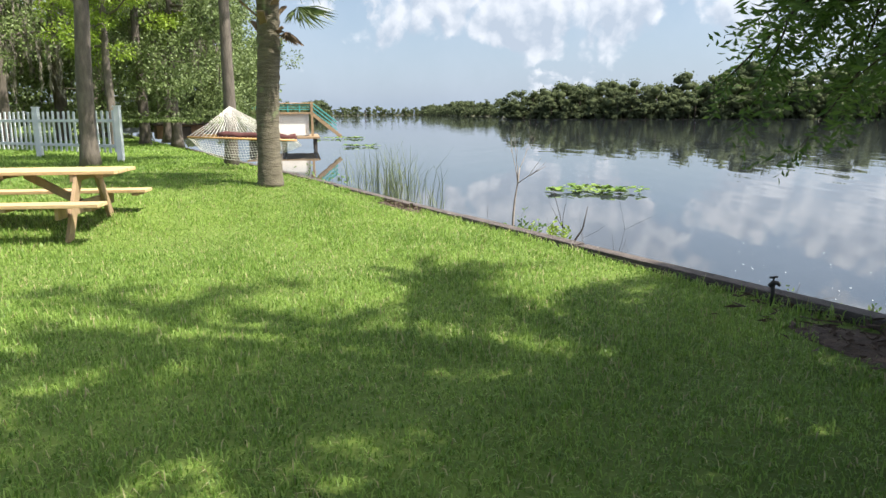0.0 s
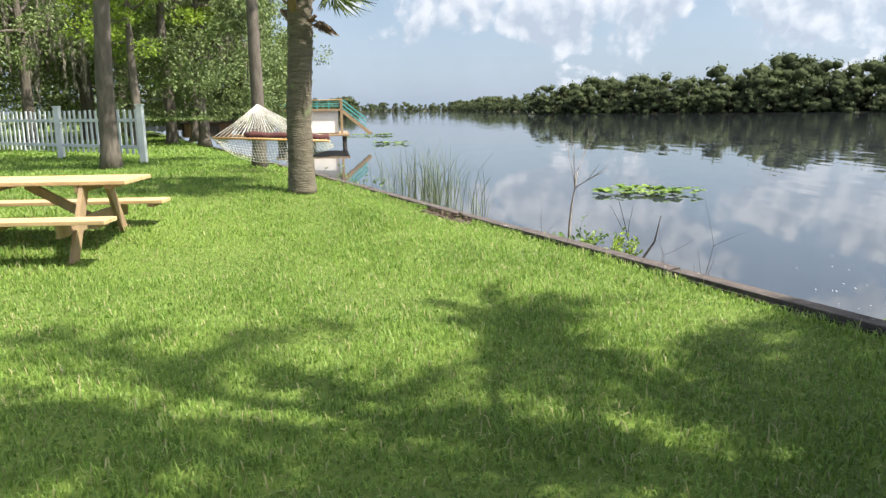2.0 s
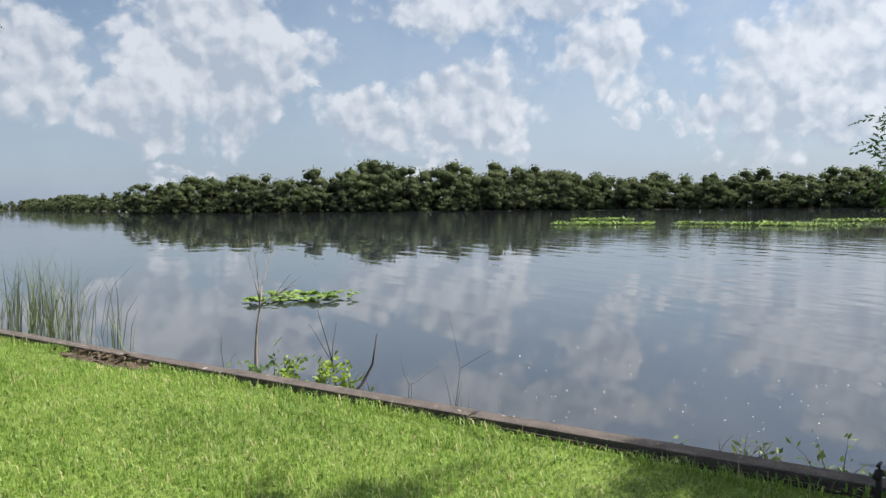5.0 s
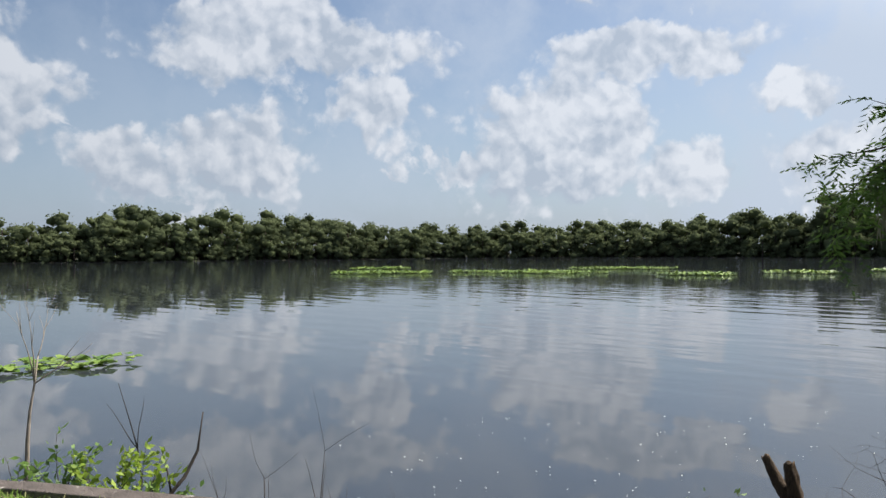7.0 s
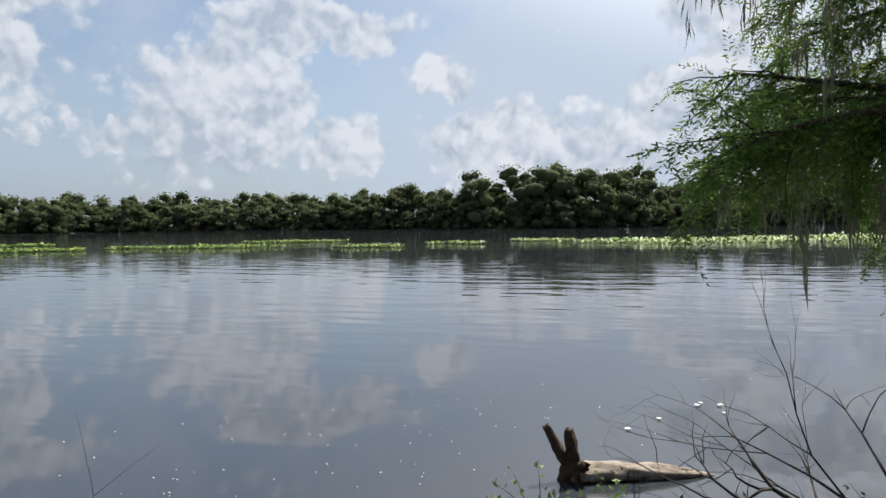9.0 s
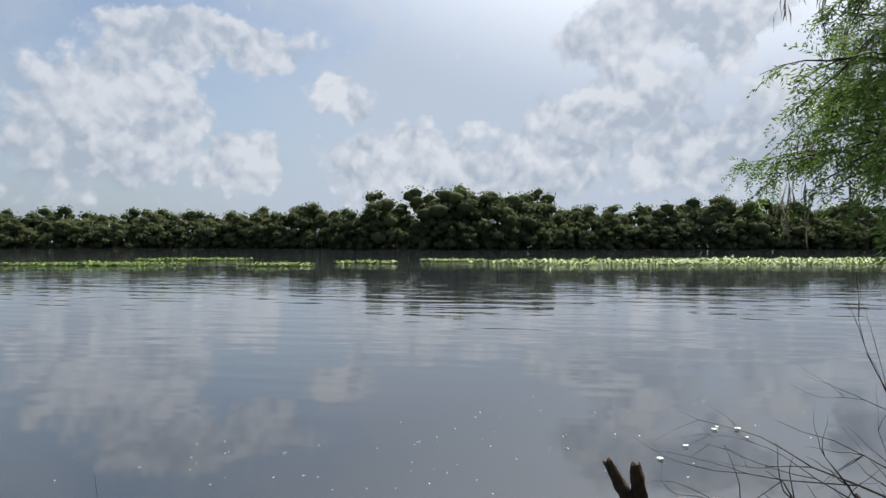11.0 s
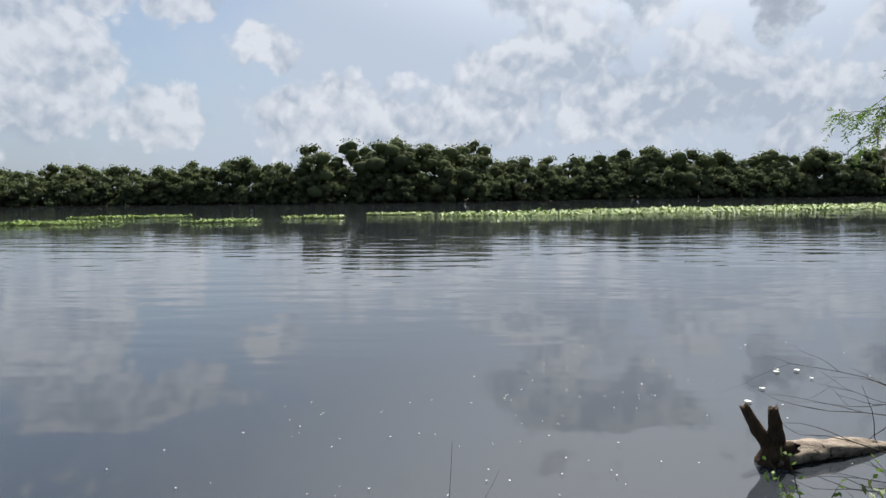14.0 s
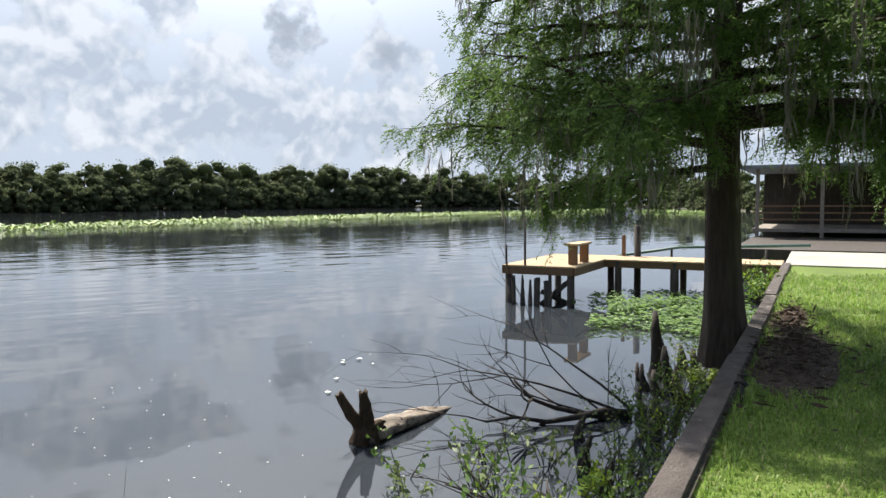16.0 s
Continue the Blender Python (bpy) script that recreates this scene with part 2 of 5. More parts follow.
M_STUMP = mat("rotten_stump", (0.010, 0.007, 0.005), (0.13, 0.08, 0.042), 13, 0.85, bump=1.0, bump_scale=30, stretch=(3, 3, 1))
M_NEEDLE = mat("cypress_leaf", (0.07, 0.135, 0.03), (0.20, 0.30, 0.075), 1.3, 0.6, bump=0, island=0.6, through_light=0.5)
M_MOSS = mat("hanging_moss", (0.14, 0.13, 0.10), (0.31, 0.28, 0.22), 3, 0.95, bump=0, island=0.5, through_light=0.25)
M_OAK = mat("oak_leaf", (0.075, 0.112, 0.035), (0.25, 0.32, 0.11), 0.5, 0.55, bump=0, island=0.6, through_light=0.33)
M_LIME = mat("lime_leaf", (0.13, 0.22, 0.02), (0.32, 0.42, 0.05), 0.9, 0.55, bump=0, island=0.5, through_light=0.45)
# greens greyed so that the colour itself carries the distance haze
M_FAR = mat("far_leaf", (0.065, 0.083, 0.045), (0.17, 0.20, 0.095), 0.09, 0.9, bump=0, island=0.4, through_light=0.5, spec=0.08)
M_SHRUB = mat("shrub_leaf", (0.07, 0.14, 0.03), (0.20, 0.32, 0.07), 2.5, 0.5, bump=0, island=0.7, through_light=0.4)
M_REED = mat("reed_blade", (0.06, 0.085, 0.035), (0.19, 0.23, 0.10), 3, 0.6, bump=0, island=0.6, through_light=0.3)
M_PAD = mat("lily_leaf", (0.07, 0.14, 0.025), (0.24, 0.33, 0.07), 1.0, 0.5, bump=0, island=0.8, through_light=0.15, spec=0.3)
M_PALEPAD = mat("floating_scrap", (0.45, 0.48, 0.42), (0.75, 0.76, 0.70), 4, 0.5, bump=0, island=0.5)
M_PALMLEAF = mat("palm_frond", (0.06, 0.09, 0.03), (0.15, 0.19, 0.07), 2, 0.5, bump=0, island=0.5, through_light=0.3)
M_DRYLEAF = mat("dry_frond", (0.10, 0.065, 0.04), (0.30, 0.21, 0.13), 4, 0.8, bump=0.3, island=0.4, through_light=0.1)
M_PICKET = mat("white_paint", (0.55, 0.56, 0.58), (0.80, 0.81, 0.82), 3, 0.6, bump=0.1)
M_ROPE = mat("cotton_rope", (0.55, 0.52, 0.45), (0.78, 0.75, 0.68), 8, 0.9, bump=0.2)
M_POLEWOOD = mat("varnished_bar", (0.42, 0.22, 0.07), (0.62, 0.37, 0.15), 4, 0.5, bump=0.1)
M_FABRIC = mat("maroon_fabric", (0.06, 0.022, 0.02), (0.13, 0.05, 0.045), 6, 0.9, bump=0.2)
M_TEAL = mat("teal_paint", (0.05, 0.27, 0.25), (0.10, 0.40, 0.37), 4, 0.55, bump=0.1)
M_WHITE = mat("white_siding", (0.62, 0.62, 0.60), (0.80, 0.80, 0.78), 1.2, 0.7, bump=0.1)
M_CONC = mat("pale_concrete", (0.30, 0.275, 0.23), (0.46, 0.43, 0.37), 1.5, 0.9, bump=0.3, bump_scale=50)
M_ROOF = mat("grey_roof", (0.12, 0.13, 0.15), (0.25, 0.27, 0.30), 2, 0.7, bump=0.2)
M_METAL = mat("dull_metal", (0.30, 0.31, 0.32), (0.55, 0.56, 0.57), 6, 0.4, metal=0.8, bump=0.1)
M_IRON = mat("dark_iron", (0.02, 0.02, 0.02), (0.06, 0.055, 0.05), 12, 0.6, metal=0.5, bump=0.3)
M_GREENRAIL = mat("green_pipe", (0.07, 0.14, 0.11), (0.14, 0.23, 0.18), 4, 0.5, bump=0.1)
M_MUD = mat("lake_bed", (0.03, 0.028, 0.02), (0.07, 0.06, 0.045), 1, 0.9, bump=0.4)
M_BANK = mat("shore_mud", (0.05, 0.055, 0.03), (0.14, 0.13, 0.08), 0.2, 0.9, bump=0.4)


def water_material():
    """Still near the bulkhead, ruffled further out, with gusts."""
    m = bpy.data.materials.new("lake_water")
    m.use_nodes = True
    nt = m.node_tree
    N, L = nt.nodes.new, nt.links.new
    bsdf = nt.nodes["Principled BSDF"]
    bsdf.inputs["Roughness"].default_value, bsdf.inputs["IOR"].default_value = 0.012, 1.5
    geo = N("ShaderNodeNewGeometry")
    cn = N("ShaderNodeTexNoise")
    cn.inputs["Scale"].default_value = 0.12
    L(geo.outputs["Position"], cn.inputs["Vector"])
    mx = N("ShaderNodeMix")
    mx.data_type = "RGBA"
    L(cn.outputs["Fac"], mx.inputs[0])
    mx.inputs[6].default_value, mx.inputs[7].default_value = (0.029, 0.034, 0.041, 1), (0.039, 0.045, 0.053, 1)
    L(mx.outputs[2], bsdf.inputs["Base Color"])
    mp = N("ShaderNodeMapping")
    mp.inputs["Rotation"].default_value = (0, 0, radians(-22))
    mp.inputs["Scale"].default_value = (1.0, 0.30, 1)
    L(geo.outputs["Position"], mp.inputs["Vector"])

    def math_node(op, x, y=None, z=None):
        nd = N("ShaderNodeMath")
        nd.operation = op
        for k, v in enumerate((x, y, z)):
            if isinstance(v, (int, float)):
                nd.inputs[k].default_value = v
            elif v is not None:
                L(v, nd.inputs[k])
        return nd.outputs[0]

    def noise_node(scale, detail):
        nd = N("ShaderNodeTexNoise")
        nd.inputs["Scale"].default_value, nd.inputs["Detail"].default_value = scale, detail
        L(mp.outputs[0], nd.inputs["Vector"])
        return nd.outputs["Fac"]

    def ranged(value, lo, hi, a, b_):
        nd = N("ShaderNodeMapRange")
        nd.interpolation_type = "SMOOTHSTEP"
        L(value, nd.inputs[0])
        for k, v in enumerate((lo, hi, a, b_)):
            nd.inputs[k + 1].default_value = v
        return nd.outputs[0]

    out_from_wall = N("ShaderNodeVectorMath")
    out_from_wall.operation = "DOT_PRODUCT"
    L(geo.outputs["Position"], out_from_wall.inputs[0])
    out_from_wall.inputs[1].default_value = (0.8734, 0.487, 0)
    d = math_node("SUBTRACT", out_from_wall.outputs["Value"], 4.515)
    fetch = math_node("ADD", ranged(d, 2.0, 16.0, 0.2, 0.95), ranged(d, 30.0, 130.0, 0.0, 0.8))
    gust = ranged(noise_node(0.045, 2), 0.40, 0.62, 0.45, 1.0)
    swell = math_node("MULTIPLY_ADD", noise_node(1.05, 1.6), 1.0, math_node("MULTIPLY", noise_node(4.6, 1.5), 0.06))
    b = N("ShaderNodeBump")
    L(math_node("MULTIPLY", fetch, gust), b.inputs["Strength"])
    b.inputs["Distance"].default_value = 0.03
    L(swell, b.inputs["Height"])
    L(b.outputs[0], bsdf.inputs["Normal"])
    return m


M_WATER = water_material()


# ---- mesh helpers ----
RNG = np.random.default_rng(7)
WATER = -0.80
WALL_O, WALL_U, WALL_N = np.array([5.17, 0.0]), np.array([-0.487, 0.8734]), np.array([0.8734, 0.487])
WALL_ANGLE = math.degrees(math.atan2(WALL_U[1], WALL_U[0]))


def shore(s, d, z=0.0):
    """A place by metres along the bulkhead and metres out from it towards the lake."""
    p = WALL_O + s * WALL_U + d * WALL_N
    return Vector((p[0], p[1], z))


def mesh_from(name, verts, faces, material, smooth=False):
    me = bpy.data.meshes.new(name)
    me.from_pydata([tuple(v) for v in verts], [], faces)
    me.materials.append(material)
    if smooth:
        me.polygons.foreach_set("use_smooth", [True] * len(me.polygons))
    me.update()
    return me


def fast_mesh(name, verts, loops, sizes, material):
    """A large mesh from arrays: corners, corner indices of all faces in a row, corners of each face."""
    me = bpy.data.meshes.new(name)
    me.vertices.add(len(verts))
    me.vertices.foreach_set("co", np.ascontiguousarray(verts, np.float32).ravel())
    me.loops.add(len(loops))
    me.loops.foreach_set("vertex_index", np.ascontiguousarray(loops, np.int32))
    me.polygons.add(len(sizes))
    me.polygons.foreach_set("loop_start", np.concatenate([[0], np.cumsum(sizes)[:-1]]).astype(np.int32))
    me.materials.append(material)
    me.update(calc_edges=True)
    return me


def unit(a):
    return a / (np.linalg.norm(a, axis=-1, keepdims=True) + 1e-9)


def rand_dirs(n):
    return unit(RNG.normal(size=(n, 3)))


def leaves(name, base, axis, length, width, material):
    """Leaf shapes: four-cornered, widest past the middle, each turned at random about its own axis."""
    n = len(base)
    axis = unit(axis)
    side = unit(np.cross(axis, rand_dirs(n)))
    length, width = np.broadcast_to(length, n)[:, None], np.broadcast_to(width, n)[:, None]
    bend = np.cross(axis, side) * length * 0.08
    v = np.stack([base, base + axis * length * 0.5 + side * width / 2 + bend, base + axis * length, base + axis * length * 0.5 - side * width / 2 + bend], 1).reshape(-1, 3)
    return fast_mesh(name, v, np.arange(4 * n), np.full(n, 4), material)


def part(name, data, parent=None, label="", material=None):
    """Links a mesh (or a bmesh with its material) as one object under a thing or a part."""
    if isinstance(data, bmesh.types.BMesh):
        me = bpy.data.meshes.new(name)
        data.to_mesh(me)
        data.free()
        me.materials.append(material)
        data = me
    ob = new(name, data)
    if parent:
        ob.parent = parent
        ob.matrix_parent_inverse = parent.matrix_basis.inverted()
    if label:
        tagged(ob, label)
    return ob


def thing(name, label, category, at=(0, 0, 0), group="", kind="", turn=0.0):
    ob = new(name)
    ob.empty_display_size = 0.2
    ob.matrix_basis = pose(*at, 0, 0, turn)
    return tagged(ob, label, category, group, kind)


def box(bm, size, m, bevel=0.0):
    """A box of that size, its middle at the pose m."""
    made = bmesh.ops.create_cube(bm, size=1.0, matrix=m @ Matrix.Diagonal((*size, 1)))
    if bevel:
        edges = list({e for v in made["verts"] for e in v.link_edges})
        bmesh.ops.bevel(bm, geom=edges, offset=bevel, segments=2, affect="EDGES", profile=0.6)
    return bm


def beam(bm, a, b, wide, thick, bevel=0.005, up=(0, 0, 1)):
    """A plank from a to b."""
    a, b = Vector(a), Vector(b)
    x = (b - a).normalized()
    y = Vector(up).cross(x)
    y = y.normalized() if y.length > 1e-4 else Vector((0, 1, 0))
    z = x.cross(y)
    m = Matrix((x, y, z)).transposed().to_4x4()
    m.translation = (a + b) / 2
    return box(bm, ((b - a).length, wide, thick), m, bevel)


def tube_data(points, radii, sides=8, rough=0.0):
    """Corners and faces of a tapered tube along points, both ends closed."""
    pts = [Vector(p) for p in points]
    verts, faces = [], []
    ref = Vector((0.31, 0.17, 0.93))
    for i, p in enumerate(pts):
        d = (pts[min(i + 1, len(pts) - 1)] - pts[max(i - 1, 0)]).normalized()
        x = d.cross(ref)
        x = x.normalized() if x.length > 0.05 else d.cross(Vector((1, 0, 0))).normalized()
        y = d.cross(x)
        for k in range(sides):
            a = 2 * math.pi * k / sides
            r = radii[i] * (1 + (rough * RNG.uniform(-1, 1) if rough else 0))
            verts.append(p + (x * math.cos(a) + y * math.sin(a)) * r)
    for i in range(len(pts) - 1):
        for k in range(sides):
            faces.append((i * sides + k, i * sides + (k + 1) % sides, (i + 1) * sides + (k + 1) % sides, (i + 1) * sides + k))
    faces.append(tuple(range(sides))[::-1])
    faces.append(tuple((len(pts) - 1) * sides + k for k in range(sides)))
    return verts, faces


def tubes(name, lines, material, sides=6, rough=0.0):
    """Several tapered tubes in one mesh: lines of (points, radii)."""
    verts, faces = [], []
    for pts, radii in lines:
        v, f = tube_data(pts, radii, sides, rough)
        faces += [tuple(i + len(verts) for i in q) for q in f]
        verts += v
    return mesh_from(name, verts, faces, material, True)


def wander(start, way, length, steps, wild=0.25, sag=0.0, bias=None):
    """A crooked line."""
    p, d = Vector(start), Vector(way).normalized()
    out = [p.copy()]
    for i in range(steps):
        d = (d + Vector(RNG.normal(size=3)) * wild + Vector((0, 0, -sag)) + (Vector(bias) * 0.1 if bias else Vector())).normalized()
        p = p + d * (length / steps)
        out.append(p.copy())
    return out


def branching(start, way, length, radius, depth, spread=0.7, wild=0.2, sag=0.0, kids=3, lines=None):
    """Lines of a forked dead branch or a limb with its twigs."""
    lines = [] if lines is None else lines
    steps = 5
    pts = wander(start, way, length, steps, wild, sag)
    lines.append((pts, [radius * (1 - 0.75 * i / steps) for i in range(steps + 1)]))
    if depth > 0:
        for _ in range(kids):
            i = int(RNG.integers(2, steps + 1))
            d = (pts[i] - pts[i - 1]).normalized() + Vector(RNG.normal(size=3)) * spread
            branching(pts[i], d, length * RNG.uniform(0.4, 0.7), radius * (1 - 0.75 * i / steps) * 0.7 + 0.0008, depth - 1, spread, wild, sag, kids, lines)
    return lines


def grid_mesh(name, xs, ys, zfun, material, to_world=None):
    X, Y = np.meshgrid(xs, ys, indexing="ij")
    Z = zfun(X, Y)
    P = np.stack([X, Y, Z], -1).reshape(-1, 3)
    if to_world is not None:
        P = to_world(P)
    a = np.arange(len(xs) - 1)[:, None] * len(ys) + np.arange(len(ys) - 1)
    q = np.stack([a, a + len(ys), a + len(ys) + 1, a + 1], -1).reshape(-1, 4)
    me = fast_mesh(name, P, q.ravel(), np.full(len(q), 4), material)
    me.polygons.foreach_set("use_smooth", [True] * len(me.polygons))
    return me


def sd_world(P):
    out = P.copy()
    out[:, :2] = WALL_O + P[:, :1] * WALL_U + P[:, 1:2] * WALL_N
    return out


# ---- ground, lake bed and water ----
def ground_height(s, d):
    roll = 0.02 * np.sin(s * 0.7 + 1) * np.cos(d * 0.6) + 0.012 * np.sin(s * 1.9) * np.sin(d * 2.3)
    smooth = lambda x, a, b: (lambda t: t * t * (3 - 2 * t))(np.clip((x - a) / (b - a), 0, 1))
    land = roll * np.clip(-d / 1.0, 0, 1) - 0.01 + 0.30 * smooth(s, 10.2, 14.2) * smooth(-d, 0.1, 1.5)
    bed = -1.05 - 0.9 * np.clip((d - 0.2) / 12, 0, 1)
    return np.where(d < 0.03, land, bed)


ds = np.concatenate([-np.geomspace(3000, 30, 24), np.arange(-29, -0.4, 0.5), [-0.3, -0.15, 0.0, 0.02, 0.04, 0.3, 1, 3, 6, 12, 30, 100, 300, 1000, 3000]])
ss = np.concatenate([-np.geomspace(3000, 22, 20), np.arange(-20, 45, 0.5), np.geomspace(46, 3000, 20)])
ground = part("ground", grid_mesh("ground", ss, ds, ground_height, M_SOIL, sd_world))
tagged(ground, "green mown lawn soil sloping off under the lake", "ground", kind="structure")
water = part("water", grid_mesh("water", np.linspace(-3000, 3000, 9), np.concatenate([[0.045], np.geomspace(2, 3000, 9)]), lambda x, y: x * 0 + WATER, M_WATER, sd_world))
tagged(water, "calm dark lake water mirroring cloudy sky", "lake", kind="structure")

# ---- bulkhead ----
bulkhead = thing("bulkhead", "weathered grey timber bulkhead edging the lawn above the lake", "retaining wall", shore(8, 0), kind="structure")


def cap_plank(length, wide):
    bm = bmesh.new()
    box(bm, (length, wide, 0.05), Matrix(), 0.008)
    for v in bm.verts:
        v.co.z += 0.004 * math.sin(v.co.x * 3.1) - 0.002
    return bm


CAP_END = -5.3
s = CAP_END
cap_sizes = [2.42, 3.05, 1.83, 2.44, 3.62]
i = 0
while s < 34:
    ln = cap_sizes[i % 5]
    ob = part("cap_plank", cap_plank(ln - 0.012, 0.145), bulkhead, material=M_CAP)
    ob.matrix_basis = Matrix.Translation(shore(s + ln / 2, 0.0 + 0.012 * math.sin(i * 2.1), 0.03 + 0.008 * math.sin(i * 1.7))) @ pose(0, 0, 0, 0.8 * math.sin(i * 3.3), 0.25 * math.sin(i * 5), WALL_ANGLE + 0.25 * math.sin(i * 1.3))
    s += ln
    i += 1
waler = bmesh.new()
beam(waler, shore(CAP_END, -0.055, -0.03), shore(34, -0.055, -0.03), 0.05, 0.09, 0.004)
part("waler", waler, bulkhead, "dark timber rail under the cap", M_SHEET)
bm = bmesh.new()
box(bm, (0.195, 0.045, 1.0), Matrix(), 0.004)
sheet = part("sheet_plank", bm, bulkhead, material=M_SHEET)
sheet.matrix_basis = Matrix.Translation(shore(CAP_END + 0.1, 0.03, -0.49)) @ pose(0, 0, 0, 0, 0, WALL_ANGLE)
for k in range(1, 196):
    ob = part("sheet_plank", sheet.data, bulkhead)
    ob.matrix_basis = Matrix.Translation(shore(CAP_END + 0.1 + 0.2 * k, 0.03 + 0.006 * math.sin(k * 2.7), -0.49 + 0.01 * math.sin(k * 1.9))) @ pose(0, 0, 0, 0, 0, WALL_ANGLE)

# ---- lawn grass ----
LINE = [(0.2, -0.6), (-0.3, 1.0), (-0.9, 2.4), (-1.3, 4.0), (-1.3, 5.5), (-0.6, 7.5), (-0.5, 9.3)]


def line_distance(P):
    best = np.full(len(P), 1e9)
    for a, b in zip(LINE[:-1], LINE[1:]):
        a, b = np.array(a), np.array(b)
        t = np.clip(((P - a) @ (b - a)) / ((b - a) @ (b - a)), 0, 1)
        best = np.minimum(best, np.linalg.norm(P - a - t[:, None] * (b - a), axis=1))
    return best


def value_noise(P, cell, seed):
    g = np.random.default_rng(seed).random((64, 64))
    q = P / cell
    i = np.floor(q).astype(int)
    f = q - i
    f = f * f * (3 - 2 * f)
    at = lambda a, b: g[(i[:, 0] + a) % 64, (i[:, 1] + b) % 64]
    return (at(0, 0) * (1 - f[:, 0]) + at(1, 0) * f[:, 0]) * (1 - f[:, 1]) + (at(0, 1) * (1 - f[:, 0]) + at(1, 1) * f[:, 0]) * f[:, 1]


BARE = [(4.0, -0.40, 1.35, 0.34), (2.0, -0.3, 1.1, 0.2), (12.05, -0.2, 0.7, 0.14)]


def grass_blades(name, low, high, count, length, width, material=M_GRASS):
    s = RNG.uniform(-5.4, 40, count)
    d = RNG.uniform(-22, -0.1, count)
    P = WALL_O + s[:, None] * WALL_U + d[:, None] * WALL_N
    r = line_distance(P)
    ok = (r >= low) & (r < high) & ~((s < -3.4 - 0.35 * np.maximum(-d, 0) ) & (s < -3.4))
    patch = value_noise(P, 0.16, 3)
    for bs, bd, ws, wd in BARE:
        e = ((s - bs) / ws) ** 2 + ((d - bd) / wd) ** 2
        ok &= ~((e < 0.75 + patch * 0.6) & (RNG.random(count) < 0.93))
    ok &= (P[:, 1] > 0.9) | (d > -3.0)
    ok &= (P[:, 0] > -2.6 - 0.78 * np.maximum(P[:, 1], 0))
    P, s, d, patch = P[ok], s[ok], d[ok], patch[ok]
    n = len(P)
    clump = value_noise(P, 0.45, 5)
    L = length * RNG.uniform(0.55, 1.25, n) * (0.65 + 0.7 * clump)
    L *= np.where(d > -0.22, 1.6, 1.0)
    w = width * RNG.uniform(0.7, 1.3, n)
    a = RNG.uniform(0, 2 * np.pi, n)
    lean = RNG.uniform(0.2, 1.35, n)
    ca, sa = np.cos(a), np.sin(a)
    z0 = ground_height(s, d) - 0.012
    b = np.stack([P[:, 0], P[:, 1], z0], 1)
    fwd = np.stack([ca, sa, 0 * a], 1)
    sid = np.stack([-sa, ca, 0 * a], 1) * (w / 2)[:, None]
    up = np.array([0, 0, 1.0])
    mid = b + fwd * (L * lean * 0.30)[:, None] + up * (L * 0.62)[:, None]
    tip = b + fwd * (L * lean * 0.85)[:, None] + up * (L * (1.05 - 0.45 * lean))[:, None]
    v = np.stack([b - sid, b + sid, mid + sid * 0.85, mid - sid * 0.85, tip], 1).reshape(-1, 3)
    o = np.arange(n)[:, None] * 5
    loops = (o + np.array([0, 1, 2, 3, 3, 2, 4])).ravel()
    return fast_mesh(name, v, loops, np.tile([4, 3], n), material)


def grass(name, label, *args, **kw):
    ob = part(name, grass_blades(name, *args, **kw))
    return tagged(ob, label, "grass", kind="stuff")


AREA = 45.4 * 21.9
grass("lawn_grass", "short bright green lawn blades", 0, 3.2, int(AREA * 3000), 0.058, 0.0066)
grass("lawn_grass", "short bright green lawn blades", 3.2, 6.5, int(AREA * 1300), 0.066, 0.0095)
grass("lawn_grass", "short bright green lawn blades further off", 6.5, 13, int(AREA * 420), 0.075, 0.017)
grass("lawn_grass", "short green lawn blades by the fence", 13, 30, int(AREA * 110), 0.085, 0.032)
grass("dry_grass", "straw coloured dead blades lying in the lawn", 0, 7, int(AREA * 130), 0.075, 0.006, M_STRAW)

# bare litter strips by the bulkhead
for bs, bd, ws, wd in BARE:
    bm = bmesh.new()
    bmesh.ops.create_grid(bm, x_segments=16, y_segments=8, size=1.0)
    for v in bm.verts:
        x, y = v.co.x, v.co.y
        k = 1.0 / max(1.0, math.hypot(x, y) / max(abs(x), abs(y), 1e-6))
        x, y = x * k, y * k
        h = 0.012 + 0.018 * noise.noise(Vector((x * 5 + bs, y * 4, 0))) - 0.03 * min(1, math.hypot(x, y)) ** 6
        p = shore(bs + x * ws * 1.05, min(bd + y * wd, -0.1), h + 0.004)
        v.co = p
    tagged(part("litter_bed", bm, material=M_MULCH), "bare patch of brown bark and leaf litter beside the bulkhead", "litter", kind="stuff")


def litter(count):
    base, axis = [], []
    for bs, bd, ws, wd in BARE:
        n = int(count * ws * wd)
        s = bs + RNG.normal(0, 0.55, n) * ws
        d = np.minimum(bd + RNG.normal(0, 0.5, n) * wd, -0.11)
        P = WALL_O + s[:, None] * WALL_U + d[:, None] * WALL_N
        base.append(np.c_[P, 0.025 + RNG.random(n) * 0.03])
        a = rand_dirs(n)
        a[:, 2] *= 0.25
        axis.append(a)
    base, axis = np.concatenate(base), np.concatenate(axis)
    return leaves("litter", base, axis, RNG.uniform(0.03, 0.16, len(base)), RNG.uniform(0.008, 0.03, len(base)), M_MULCH)


tagged(part("leaf_litter", litter(1500)), "dead brown twigs and leaves lying on bare soil", "litter", kind="stuff")


